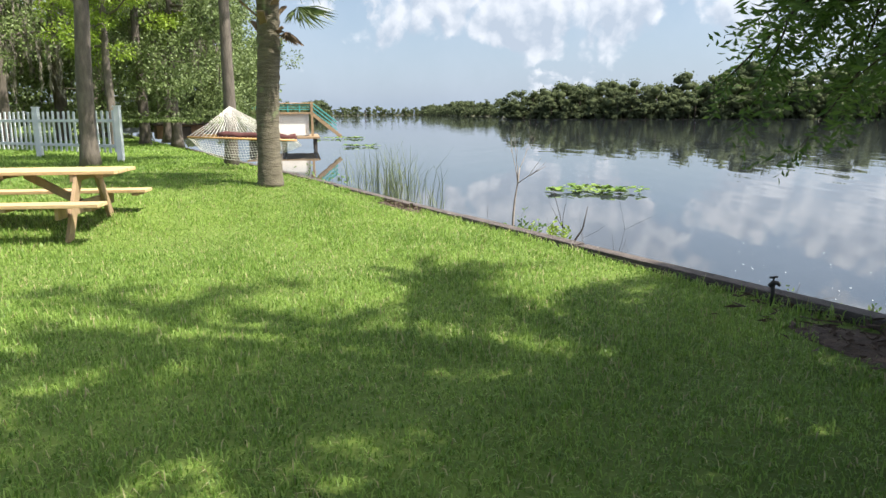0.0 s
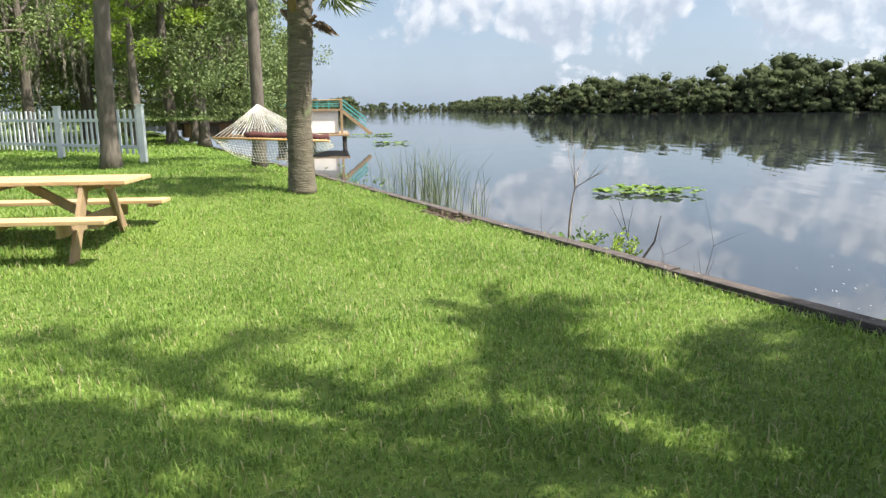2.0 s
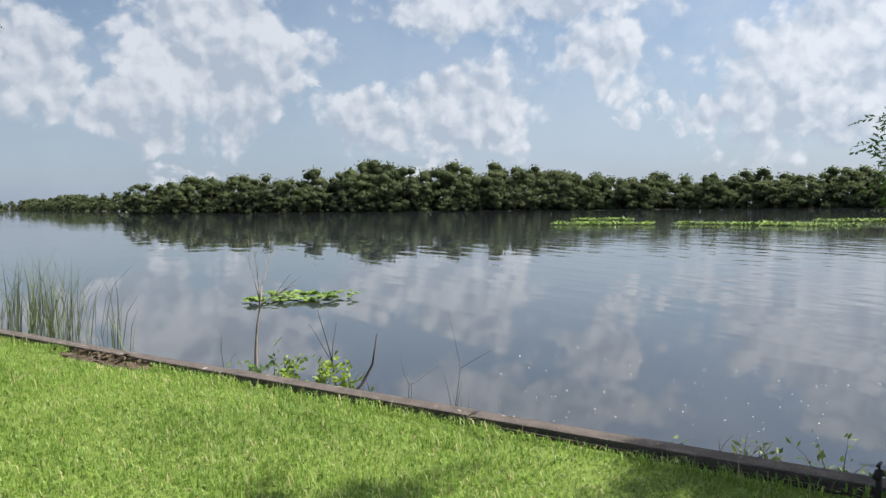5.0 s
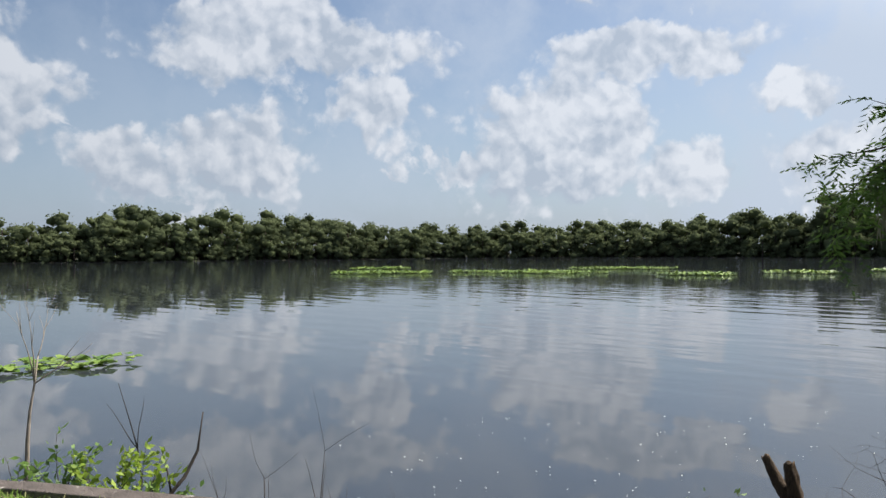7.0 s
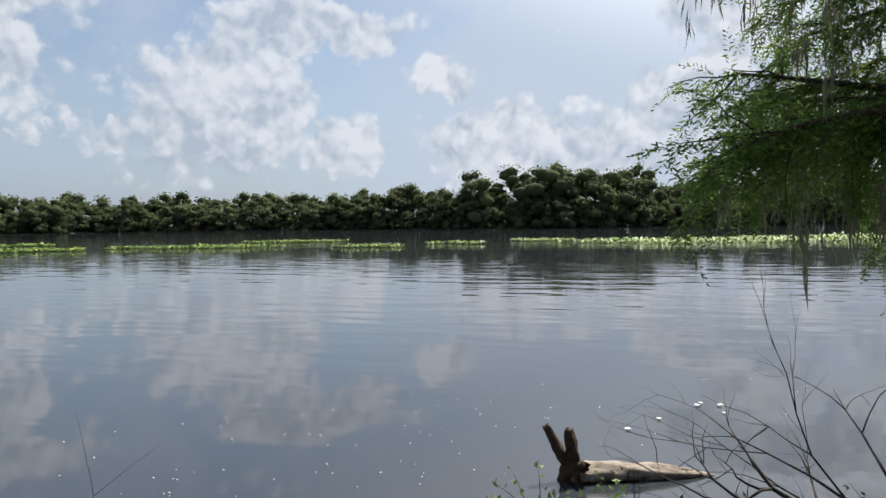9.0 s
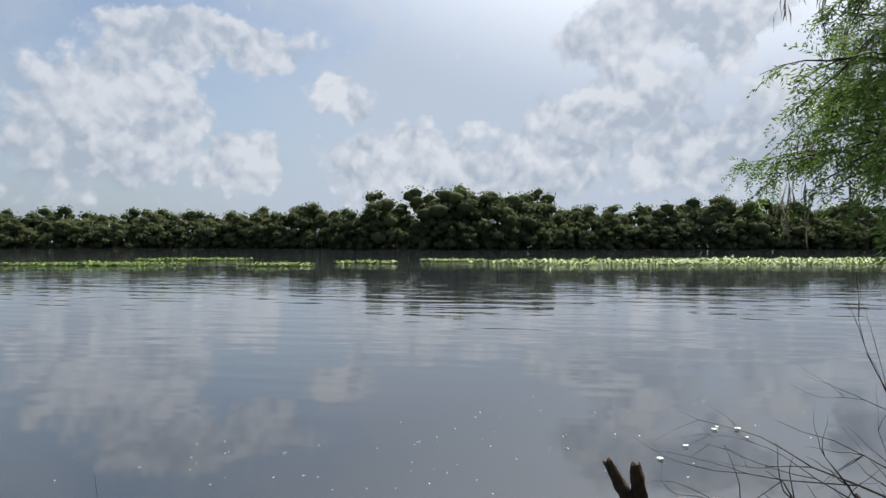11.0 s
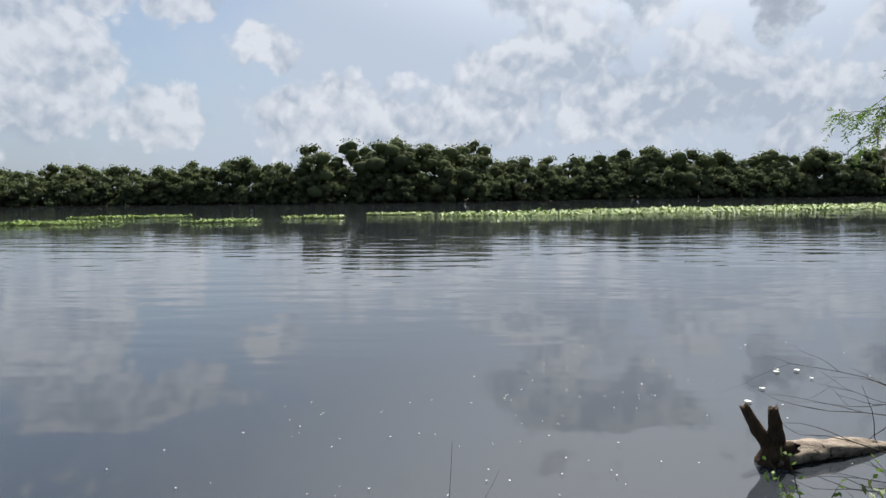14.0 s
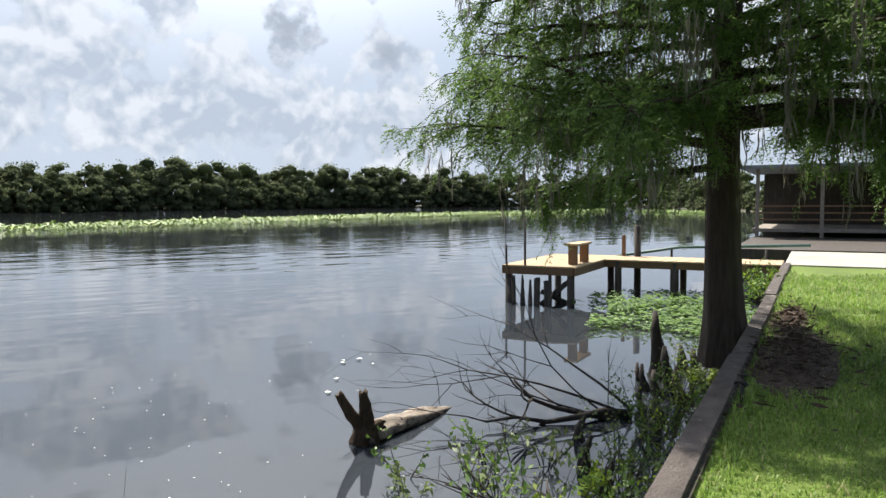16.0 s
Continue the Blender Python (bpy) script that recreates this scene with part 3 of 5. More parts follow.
# ---- far woods ----
def tufts(pos, normal, size):
    """Corners of small uneven leaf sprays that lie along a crown's surface."""
    n = len(pos)
    nrm = unit(unit(normal) + rand_dirs(n) * 1.0)
    side = unit(np.cross(nrm, rand_dirs(n)))
    other = np.cross(nrm, side)
    a = np.array([0.0, 0.5, 1.0, 1.5])[None] * np.pi + RNG.uniform(-0.5, 0.5, (n, 4))
    r = size[:, None] * RNG.uniform(0.3, 0.75, (n, 4))
    return (pos[:, None] + (np.cos(a) * r)[..., None] * side[:, None] + (np.sin(a) * r)[..., None] * other[:, None]).reshape(-1, 3)


def woods(name, rows, density, card, cards_per_tree, material=M_FAR):
    """Massed domed crowns along a shoreline: rows of (x, y, low, high): tree heights at each corner of the line."""
    pos, nrm, size, cores, stems = [], [], [], [], []
    for (x0, y0, l0, h0), (x1, y1, l1, h1) in zip(rows[:-1], rows[1:]):
        a, b = np.array([x0, y0]), np.array([x1, y1])
        ln = np.linalg.norm(b - a)
        out = np.array([(b - a)[1], -(b - a)[0]]) / ln
        if out @ (a + b) < 0:
            out = -out
        for row in range(4):
            n = max(2, int(ln * density * (2.2 if row == 0 else 0.95)))
            for t in (np.arange(n) + RNG.random(n)) / n * 1.08 - 0.04:
                lo, hi = l0 + (l1 - l0) * t, h0 + (h1 - h0) * t
                big = RNG.random()
                h = lo * RNG.uniform(0.4, 0.95) if row == 0 else (lo * 0.9 + (hi - lo * 0.9) * big ** 1.5) * (1.02 + 0.05 * row)
                p = a + (b - a) * t + out * (row * 3.4 + RNG.uniform(-1.4, 1.4) + 1.0)
                wide = h * RNG.uniform(0.30, 0.46)
                tall = row > 1 and big > 0.86
                heads = int(RNG.integers(7, 12)) if not tall else int(RNG.integers(7, 10))
                m = max(6, int(cards_per_tree / heads * (0.6 if row == 0 else 0.55 if row > 2 else 1)))
                for c in range(heads):
                    f = (c + RNG.random()) / heads
                    if tall:
                        cz, reach, rr = h * (0.5 + 0.42 * f), wide * 0.7 * (1 - f) ** 0.5, wide * RNG.uniform(0.36, 0.52)
                    else:
                        cz, reach, rr = h * (0.05 + 0.81 * f), wide * math.sqrt(max(0.02, 1 - f ** 2.2)), wide * RNG.uniform(0.34, 0.55)
                    ang = RNG.uniform(0, 6.28)
                    centre = np.array([p[0] + reach * math.cos(ang), p[1] + reach * math.sin(ang), WATER + min(cz, h - rr * 0.7)])
                    dr = rand_dirs(m)
                    dr[:, 2] = np.where(RNG.random(m) < 0.75, np.abs(dr[:, 2]), dr[:, 2])
                    pos.append(centre + dr * rr * np.array([1, 1, 0.75]) * RNG.uniform(0.82, 1.1, (m, 1)))
                    nrm.append(dr + np.array([0, 0, 0.25]))
                    size.append(card * RNG.uniform(0.6, 1.35, m))
                    cores.append((*centre, rr * 0.8))
                if row < 3:
                    stems.append((p[0], p[1], 0.10 + 0.07 * RNG.random(), h * 0.7))
    pos = np.concatenate(pos)
    pos[:, 2] = np.maximum(pos[:, 2], WATER + 0.05)
    cards = tufts(pos, np.concatenate(nrm), np.concatenate(size))
    # the dense inner foliage of each crown
    ico = bmesh.new()
    bmesh.ops.create_icosphere(ico, subdivisions=1, radius=1.0)
    iv = np.array([tuple(v.co) for v in ico.verts])
    fi = np.array([[v.index for v in f.verts] for f in ico.faces])
    ico.free()
    cores = np.array(cores)
    n, k = len(cores), len(cards)
    cv = cores[:, None, :3] + iv[None] * RNG.uniform(0.75, 1.1, (n, len(iv), 1)) * cores[:, None, 3:] * np.array([1, 1, 0.72])
    cf = (np.arange(n)[:, None, None] * len(iv) + fi[None]).reshape(-1)
    V = np.concatenate([cards, cv.reshape(-1, 3)])
    V[:, 2] = np.maximum(V[:, 2], WATER - 0.2)
    stems = np.array(stems)
    ang = np.arange(3) * 2.0944
    foot = stems[:, None, :2] + np.stack([np.cos(ang), np.sin(ang)], -1)[None] * stems[:, None, 2:3]
    q = len(stems)
    low = np.concatenate([foot, np.full((q, 3, 1), WATER - 0.1)], -1)
    high = np.concatenate([foot, np.repeat(WATER + stems[:, None, 3:], 3, 1)], -1)
    sv = np.concatenate([low, high], 1).reshape(-1, 3)
    quad = np.array([[0, 1, 4, 3], [1, 2, 5, 4], [2, 0, 3, 5]])
    sf = (np.arange(q)[:, None, None] * 6 + quad[None]).reshape(-1)
    tagged(part(name.replace("woods", "trunks"), fast_mesh(name, sv, sf, np.full(q * 3, 4), M_CYPBARK)), "slender grey trunks standing among the far trees", "tree trunks", kind="stuff")
    return fast_mesh(name, V, np.concatenate([np.arange(k), cf + k]), np.concatenate([np.full(k // 4, 4), np.full(n * len(fi), 3)]), material)


SHORE_A = [(15.5, 238, 8.5, 11), (28, 226, 8, 11), (44, 208, 8, 11), (70, 190, 10, 14.5), (105, 172, 10, 14), (122, 162, 8, 10), (155, 146, 8, 9.5), (172, 110, 8, 9.5),
           (178, 78, 8, 10.5), (174, 52, 9, 14), (176, 30, 9.5, 15), (190, 5, 9, 14.5), (207, -25, 9, 14), (226, -75, 9, 14), (232, -120, 10, 14), (225, -165, 10, 14)]
far_woods = tagged(part("far_woods", woods("far_woods", [(x, y, lo * (0.95 if x < 115 else 1.02), hi * (0.95 if x < 115 else 1.04)) for x, y, lo, hi in SHORE_A], 0.36, 0.5, 350)), "dense mixed green woods lining the opposite shore", "woods", kind="stuff")
SHORE_B = [(-170, 740, 9, 12), (-110, 790, 9, 12), (-40, 780, 9, 12), (-10, 600, 10, 13), (6, 470, 9, 12), (22, 420, 9, 12)]
tagged(part("distant_woods", woods("distant_woods", [(x, y, lo * 0.72, hi * 0.8) for x, y, lo, hi in SHORE_B], 0.11, 1.2, 120)), "hazy low line of distant woods", "woods", kind="stuff")
SHORE_C = [(-150, 250, 8, 11), (-92, 300, 8, 10), (-78, 330, 7, 9.5), (-84, 400, 7, 9), (-120, 560, 8, 11), (-170, 740, 9, 12)]
tagged(part("headland_woods", woods("headland_woods", SHORE_C, 0.10, 1.0, 170)), "dark green woods on a headland across the bay", "woods", kind="stuff")
SHORE_D = [(225, -165, 10, 14), (170, -190, 9, 13), (128, -150, 6, 9), (100, -128, 4, 8), (74, -110, 4, 7), (50, -88, 5, 8), (34, -62, 6, 9)]
tagged(part("near_woods", woods("near_woods", SHORE_D, 0.18, 0.55, 190)), "green swampy bushes and trees along the bay", "woods", kind="stuff")


def bank(rows, name):
    """The low shore that the woods stand on."""
    verts, faces = [], []
    for x, y, *_ in rows:
        r = Vector((x, y, 0)).normalized()
        for k, z in ((-1.5, WATER - 0.3), (0.0, WATER + 0.12), (8, WATER + 0.5), (60, WATER + 1.2)):
            verts.append((x + r.x * k, y + r.y * k, z))
    for i in range(len(rows) - 1):
        for k in range(3):
            faces.append((i * 4 + k, i * 4 + k + 1, i * 4 + 5 + k, i * 4 + 4 + k))
    return tagged(part("bank", mesh_from(name, verts, faces, M_BANK)), "muddy low bank under the far woods", "bank", kind="structure")


for rows in (SHORE_A, SHORE_B, SHORE_C, SHORE_D):
    bank(rows, "bank")


# ---- lily mats ----
def pads(name, centres, count, size, rise=0.0, material=M_PAD, seed=1):
    """Floating leaves: rounded, notched, tilted a little. centres: (x, y, half length, half width, turn)."""
    total = sum(c[2] * c[3] for c in centres)
    P = []
    for x, y, a, b, turn in centres:
        n = max(3, int(count * a * b / total))
        q = RNG.uniform(-1, 1, (3 * n, 2))
        e = np.hypot(q[:, 0], q[:, 1])
        q = q[e < 0.75 + 0.5 * value_noise(q * 6 + x, 1.0, seed)][:n]
        c, s_ = math.cos(turn), math.sin(turn)
        P.append(np.c_[x + q[:, 0] * a * c - q[:, 1] * b * s_, y + q[:, 0] * a * s_ + q[:, 1] * b * c])
    P = np.concatenate(P)
    keep = value_noise(P, size * 7, seed + 2) > 0.3
    P = P[keep]
    n = len(P)
    k = 7
    ang = np.linspace(0.25, 2 * np.pi - 0.25, k)[None] + RNG.uniform(0, 6.28, n)[:, None]
    r = size * RNG.uniform(0.5, 1.2, n)[:, None] * np.r_[0.9, 1, 1.05, 1.1, 1.05, 1, 0.9][None]
    tilt = RNG.normal(0, 0.12 + rise * 2.2, (n, 2))
    dx, dy = np.cos(ang) * r, np.sin(ang) * r
    z = WATER + 0.012 + RNG.uniform(0, 1, n)[:, None] * (0.01 + rise) + np.abs(dx * tilt[:, :1] + dy * tilt[:, 1:])
    ring = np.stack([P[:, :1] + dx, P[:, 1:] + dy, z], -1)
    mid = np.stack([P[:, 0], P[:, 1], z.min(1)], -1)[:, None]
    v = np.concatenate([mid, ring], 1).reshape(-1, 3)
    loops = (np.arange(n)[:, None] * (k + 1) + np.arange(k + 1)).ravel()
    return fast_mesh(name, v, loops, np.full(n, k + 1), material)


MATS = [(46, 58, 5, 2.2, 2.2), (55, 47, 8, 2.0, 1.9), (58, 31, 3.4, 1.8, 1.8), (66, 25, 3, 1.8, 1.7), (76, 18, 3.6, 2.0, 1.7), (58, 72, 4, 2.4, 2.2), (72, 46, 6, 2.2, 2.0)]
tagged(part("lily_mat", pads("lily_mat", MATS, 5000, 0.17, 0.16)), "scattered mats of green floating lily leaves", "water plants", kind="stuff")
BIGMAT = [(72, 2, 14, 6, 1.75), (82, -18, 20, 8, 1.9), (92, -42, 22, 8, 1.85), (100, -66, 24, 7, 1.85), (106, -92, 20, 5, 2.1), (84, -96, 18, 4, 2.6)]
tagged(part("lily_mat", pads("lily_mat", BIGMAT, 17000, 0.2, 0.2)), "long bank of yellow-green lily leaves on the lake", "water plants", kind="stuff")
tagged(part("lily_patch", pads("lily_patch", [(3.8, 19.6, 1.6, 0.75, -0.25)], 120, 0.13, 0.10)), "small patch of glossy green lily leaves", "water plants", kind="stuff")
tagged(part("lily_patch", pads("lily_patch", [(-10, 63, 2.2, 1.0, 0), (-6.3, 47.5, 1.4, 0.6, 0)], 150, 0.18, 0.08)), "small far patch of lily leaves", "water plants", kind="stuff")
dock_plants = [tuple(shore(-2.4, 1.6)[:2]) + (1.9, 1.5, 2.08), tuple(shore(-4.2, 2.2)[:2]) + (1.6, 1.6, 2.08)]
tagged(part("water_hyacinth", pads("water_hyacinth", dock_plants, 4400, 0.045, 0.12, M_SHRUB)), "dense green floating plants beside the dock", "water plants", kind="stuff")
SCRAPS = [tuple(shore(4.9, 5.1)[:2]) + (0.5, 0.25, 0.3), (6.8, 7.3, 2.4, 1.8, 0.4), (8.6, 4.2, 1.2, 0.9, 0.2), (5.2, 9.6, 1.6, 2.2, 0.2), (3.9, 8.2, 1.2, 2.0, 0.3)]
tagged(part("floating_petals", pads("floating_petals", SCRAPS, 170, 0.008, 0.0, M_PALEPAD)), "pale flecks and petals drifting on dark water", "debris", kind="stuff")
tagged(part("floating_leaves", pads("floating_leaves", [(7.3, 5.4, 0.30, 0.16, 0.3), (8.1, 4.9, 0.4, 0.2, 0.2), (6.7, 5.8, 0.3, 0.15, 0.2)], 14, 0.034, 0.0, M_PALEPAD)), "pale leaves floating near the sunken log", "debris", kind="stuff")


# ---- picnic table ----
def picnic_table():
    t = thing("picnic_table", "new yellow pine picnic table with attached benches on grass", "picnic table", (-5.0, 8.0, 0), turn=TABLE_TURN)
    base = t.matrix_basis.copy()

    def put(name, bm, material=M_LUMBER, label=""):
        for v in bm.verts:
            v.co = base @ v.co
        return part(name, bm, t, label, material)

    half = 1.22
    for k in range(5):
        bm = bmesh.new()
        box(bm, (2 * half + 0.01 * math.sin(k * 3), 0.138, 0.038), pose(0, (k - 2) * 0.145, 0.735), 0.005)
        put("top_plank", bm)
    for side in (-1, 1):
        for k in range(2):
            bm = bmesh.new()
            box(bm, (2 * half, 0.138, 0.038), pose(0.01 * side, side * (0.66 + k * 0.146), 0.43), 0.005)
            put("bench_plank", bm)
    for e in (-1, 1):
        x = e * 0.80
        for side in (-1, 1):
            bm = bmesh.new()
            beam(bm, (x, side * 0.66, 0.0), (x, side * 0.26, 0.714), 0.038, 0.135, 0.005)
            put("leg", bm, M_LUMBER_END)
        bm = bmesh.new()
        beam(bm, (x - e * 0.04, -0.80, 0.345), (x - e * 0.04, 0.80, 0.345), 0.038, 0.135, 0.005)
        put("bench_support", bm, M_LUMBER_END)
        bm = bmesh.new()
        beam(bm, (x - e * 0.04, -0.35, 0.68), (x - e * 0.04, 0.35, 0.68), 0.038, 0.085, 0.005)
        put("top_cleat", bm, M_LUMBER_END)
        bm = bmesh.new()
        beam(bm, (x - e * 0.08, 0, 0.36), (e * 0.12, 0, 0.70), 0.09, 0.04, 0.005, (0, 1, 0))
        put("brace", bm, M_LUMBER_END)
    for x in (0.0, 1.05, -1.05):
        bm = bmesh.new()
        beam(bm, (x, -0.33, 0.695), (x, 0.33, 0.695), 0.08, 0.036, 0.005)
        put("batten", bm, M_LUMBER_END)
    for side in (-1, 1):
        for x in (0.25, 1.1, -1.0):
            bm = bmesh.new()
            box(bm, (0.08, 0.26, 0.036), pose(x, side * 0.73, 0.392), 0.004)
            put("bench_batten", bm, M_LUMBER_END)
    return t


TABLE_TURN = 6.0
picnic_table()


# ---- trees on the lawn ----
def trunk_mesh(name, base, top, r0, r1, material, sides=18, flare=0.35, steps=26, ring=0.0, wob=0.03, knots=0.05):
    pts, radii = [], []
    base, top = Vector(base), Vector(top)
    for i in range(steps + 1):
        f = i / steps
        p = base.lerp(top, f) + Vector((wob * math.sin(f * 7 + base.x), wob * math.cos(f * 5 + base.y), 0)) * min(1, f * 4)
        h = f * (top - base).length
        r = r0 + (r1 - r0) * f + r0 * flare * math.exp(-h / 0.22)
        r *= 1 + (ring if i % 2 else -ring)
        pts.append(p)
        radii.append(r)
    v, f = tube_data(pts, radii, sides, knots)
    return mesh_from(name, v, f, material, True)


def fan_frond(centre, way, size, droop, material):
    """One palm fan: a stalk and a spread of narrow folded leaf strips."""
    c, w = Vector(centre), Vector(way).normalized()
    side = w.cross(Vector((0, 0, 1))).normalized()
    up = side.cross(w)
    base, axis, ln = [], [], []
    hub = c + w * size * 0.8 + Vector((0, 0, -droop * 0.25 * size))
    for a in np.linspace(-1.9, 1.9, 34):
        d = w * math.cos(a) + side * math.sin(a) + up * 0.1 + Vector((0, 0, -droop * (0.3 + 0.3 * abs(math.sin(a)))))
        base.append(hub)
        axis.append(d)
        ln.append(size * (0.75 + 0.25 * math.cos(a)))
    return np.array([tuple(b) for b in base]), np.array([tuple(a) for a in axis]), np.array(ln), (c, hub)


def sabal_palm():
    t = thing("palm_tree", "cabbage palm with ringed grey trunk and ragged boots", "palm tree", PALM)
    b = Vector(PALM) + Vector((0, 0, -0.05))
    top = b + Vector((0.10, 0.0, 4.0))
    part("trunk", trunk_mesh("trunk", b, top, 0.175, 0.16, M_PALM, 20, 0.18, 60, 0.02), t)
    for k in range(26):
        a, h = k * 2.4, 2.15 + 0.075 * k
        p = b + Vector((0.06 * h / 4, 0, h))
        d = Vector((math.cos(a), math.sin(a), 0.9))
        bm = bmesh.new()
        beam(bm, p + d * 0.10, p + d * 0.10 + d * RNG.uniform(0.16, 0.30), 0.11, 0.03, 0.006)
        part("boot", bm, t, material=M_DRYLEAF)
    lines = []
    B, A, Ln = [], [], []
    for k in range(26):
        a = k * 2.399 + 0.3
        rise = RNG.uniform(-0.9, 0.9)
        fb, fa, fl, stalk = fan_frond(top + Vector((0, 0, 0.1)), (math.cos(a), math.sin(a), rise), RNG.uniform(0.85, 1.1), RNG.uniform(0.5, 1.1), M_PALMLEAF)
        B.append(fb), A.append(fa), Ln.append(fl)
        lines.append((list(stalk), [0.02, 0.012]))
    part("crown", leaves("crown", np.concatenate(B), np.concatenate(A), np.concatenate(Ln), 0.05, M_PALMLEAF), t)
    part("stalks", tubes("stalks", lines, M_PALMLEAF, 5), t)
    # a broken dry frond hanging beside the boots
    c = b + Vector((0.16, -0.1, 2.5))
    fb, fa, fl, stalk = fan_frond(c, (0.75, -0.2, -0.55), 0.34, 0.5, M_DRYLEAF)
    part("dry_frond", leaves("dry_frond", fb, fa * np.array([1, 0.6, 1]), fl, 0.05, M_DRYLEAF), t, "brown dead frond hanging")
    c = b + Vector((0.12, -0.15, 2.75))
    fb, fa, fl, stalk = fan_frond(c, (0.95, -0.2, 0.25), 0.62, 1.5, M_PALMLEAF)
    part("low_frond", leaves("low_frond", fb, fa, fl, 0.035, M_PALMLEAF), t)
    return t


PALM = (-2.88, 11.03, 0.29)
sabal_palm()


def leafy_tree(name, label, base, height, trunk_r, crown_r, crown_low, n_leaf, leaf, material, bark=M_BARK, limbs=9, moss=0, lean=(0, 0), group=""):
    """Trunk, limbs that reach into the crown, clumped leaves with gaps, and hanging moss."""
    t = thing(name, label, "tree", base, group)
    b = Vector(base)
    top = b + Vector((lean[0], lean[1], height * 0.75))
    part("trunk", trunk_mesh("trunk", b - Vector((0, 0, 0.1)), top, trunk_r, trunk_r * 0.45, bark, 14, 0.4, 22, 0.0, 0.04), t)
    lines, ends = [], []
    for k in range(limbs):
        f = RNG.uniform(crown_low / height, 0.75)
        a = k * 2.4 + RNG.uniform(-0.4, 0.4)
        start = b.lerp(top, f / 0.75)
        reach = crown_r * RNG.uniform(0.6, 1.0) * (1.15 - 0.5 * f)
        sub = branching(start, (math.cos(a), math.sin(a), RNG.uniform(0.0, 0.7)), reach, trunk_r * 0.33, 1, 0.6, 0.16, 0.02, 3)
        lines += sub
        ends += [p for pts, _ in sub for p in pts[2:]]
    for pair in lines:
        part("limb", tubes("limb", [pair], bark, 6), t)
    E_ = np.array([tuple(p) for p in ends])
    clumps = E_[RNG.integers(0, len(E_), max(12, n_leaf // 150))]
    clumps = clumps + RNG.normal(0, crown_r * 0.10, clumps.shape)
    if crown_low < 3.0:
        k = len(clumps) // 2
        a, r = RNG.uniform(0, 6.28, k), crown_r * np.sqrt(RNG.uniform(0.15, 1.0, k))
        low = np.c_[b.x + r * np.cos(a), b.y + r * np.sin(a), b.z + RNG.uniform(0.4, height * 0.5, k)]
        clumps = np.concatenate([clumps, low])
        n_leaf = int(n_leaf * 1.25)
    idx = RNG.integers(0, len(clumps), n_leaf)
    dr = rand_dirs(n_leaf)
    rad = crown_r * RNG.uniform(0.10, 0.22, len(clumps))[idx, None]
    pos = clumps[idx] + dr * rad * RNG.uniform(0.4, 1.1, (n_leaf, 1)) * np.array([1, 1, 0.7])
    pos[:, 2] = np.maximum(pos[:, 2], b.z + crown_low * 0.5)
    ax = dr + rand_dirs(n_leaf) * 0.8 - np.array([0, 0, 0.35])
    part("crown", leaves("crown", pos, ax, leaf * RNG.uniform(0.7, 1.3, n_leaf), leaf * 0.5, material), t)
    if moss:
        tagged(part("moss", moss_mesh(E_[RNG.integers(0, len(E_), moss)], 0.5, 1.9, 0.05), t, "grey hanging moss"), kind="stuff")
    return t


def moss_mesh(tops, short, long, wide=0.016):
    """Ragged grey strands hanging from points."""
    base, axis, ln = [], [], []
    for p in tops:
        L = RNG.uniform(short, long)
        n = int(10 + 16 * L)
        z = RNG.uniform(0, L, n)
        w = 0.05 * (1 - z / L * 0.7)
        base.append(np.c_[p[0] + RNG.normal(0, 1, n) * w, p[1] + RNG.normal(0, 1, n) * w, p[2] - z])
        axis.append(np.c_[RNG.normal(0, 0.12, n), RNG.normal(0, 0.12, n), -np.ones(n)])
        ln.append(np.full(n, 0.22))
    base, axis, ln = np.concatenate(base), np.concatenate(axis), np.concatenate(ln)
    return leaves("moss", base, axis, ln * RNG.uniform(0.6, 1.3, len(ln)), wide, M_MOSS)


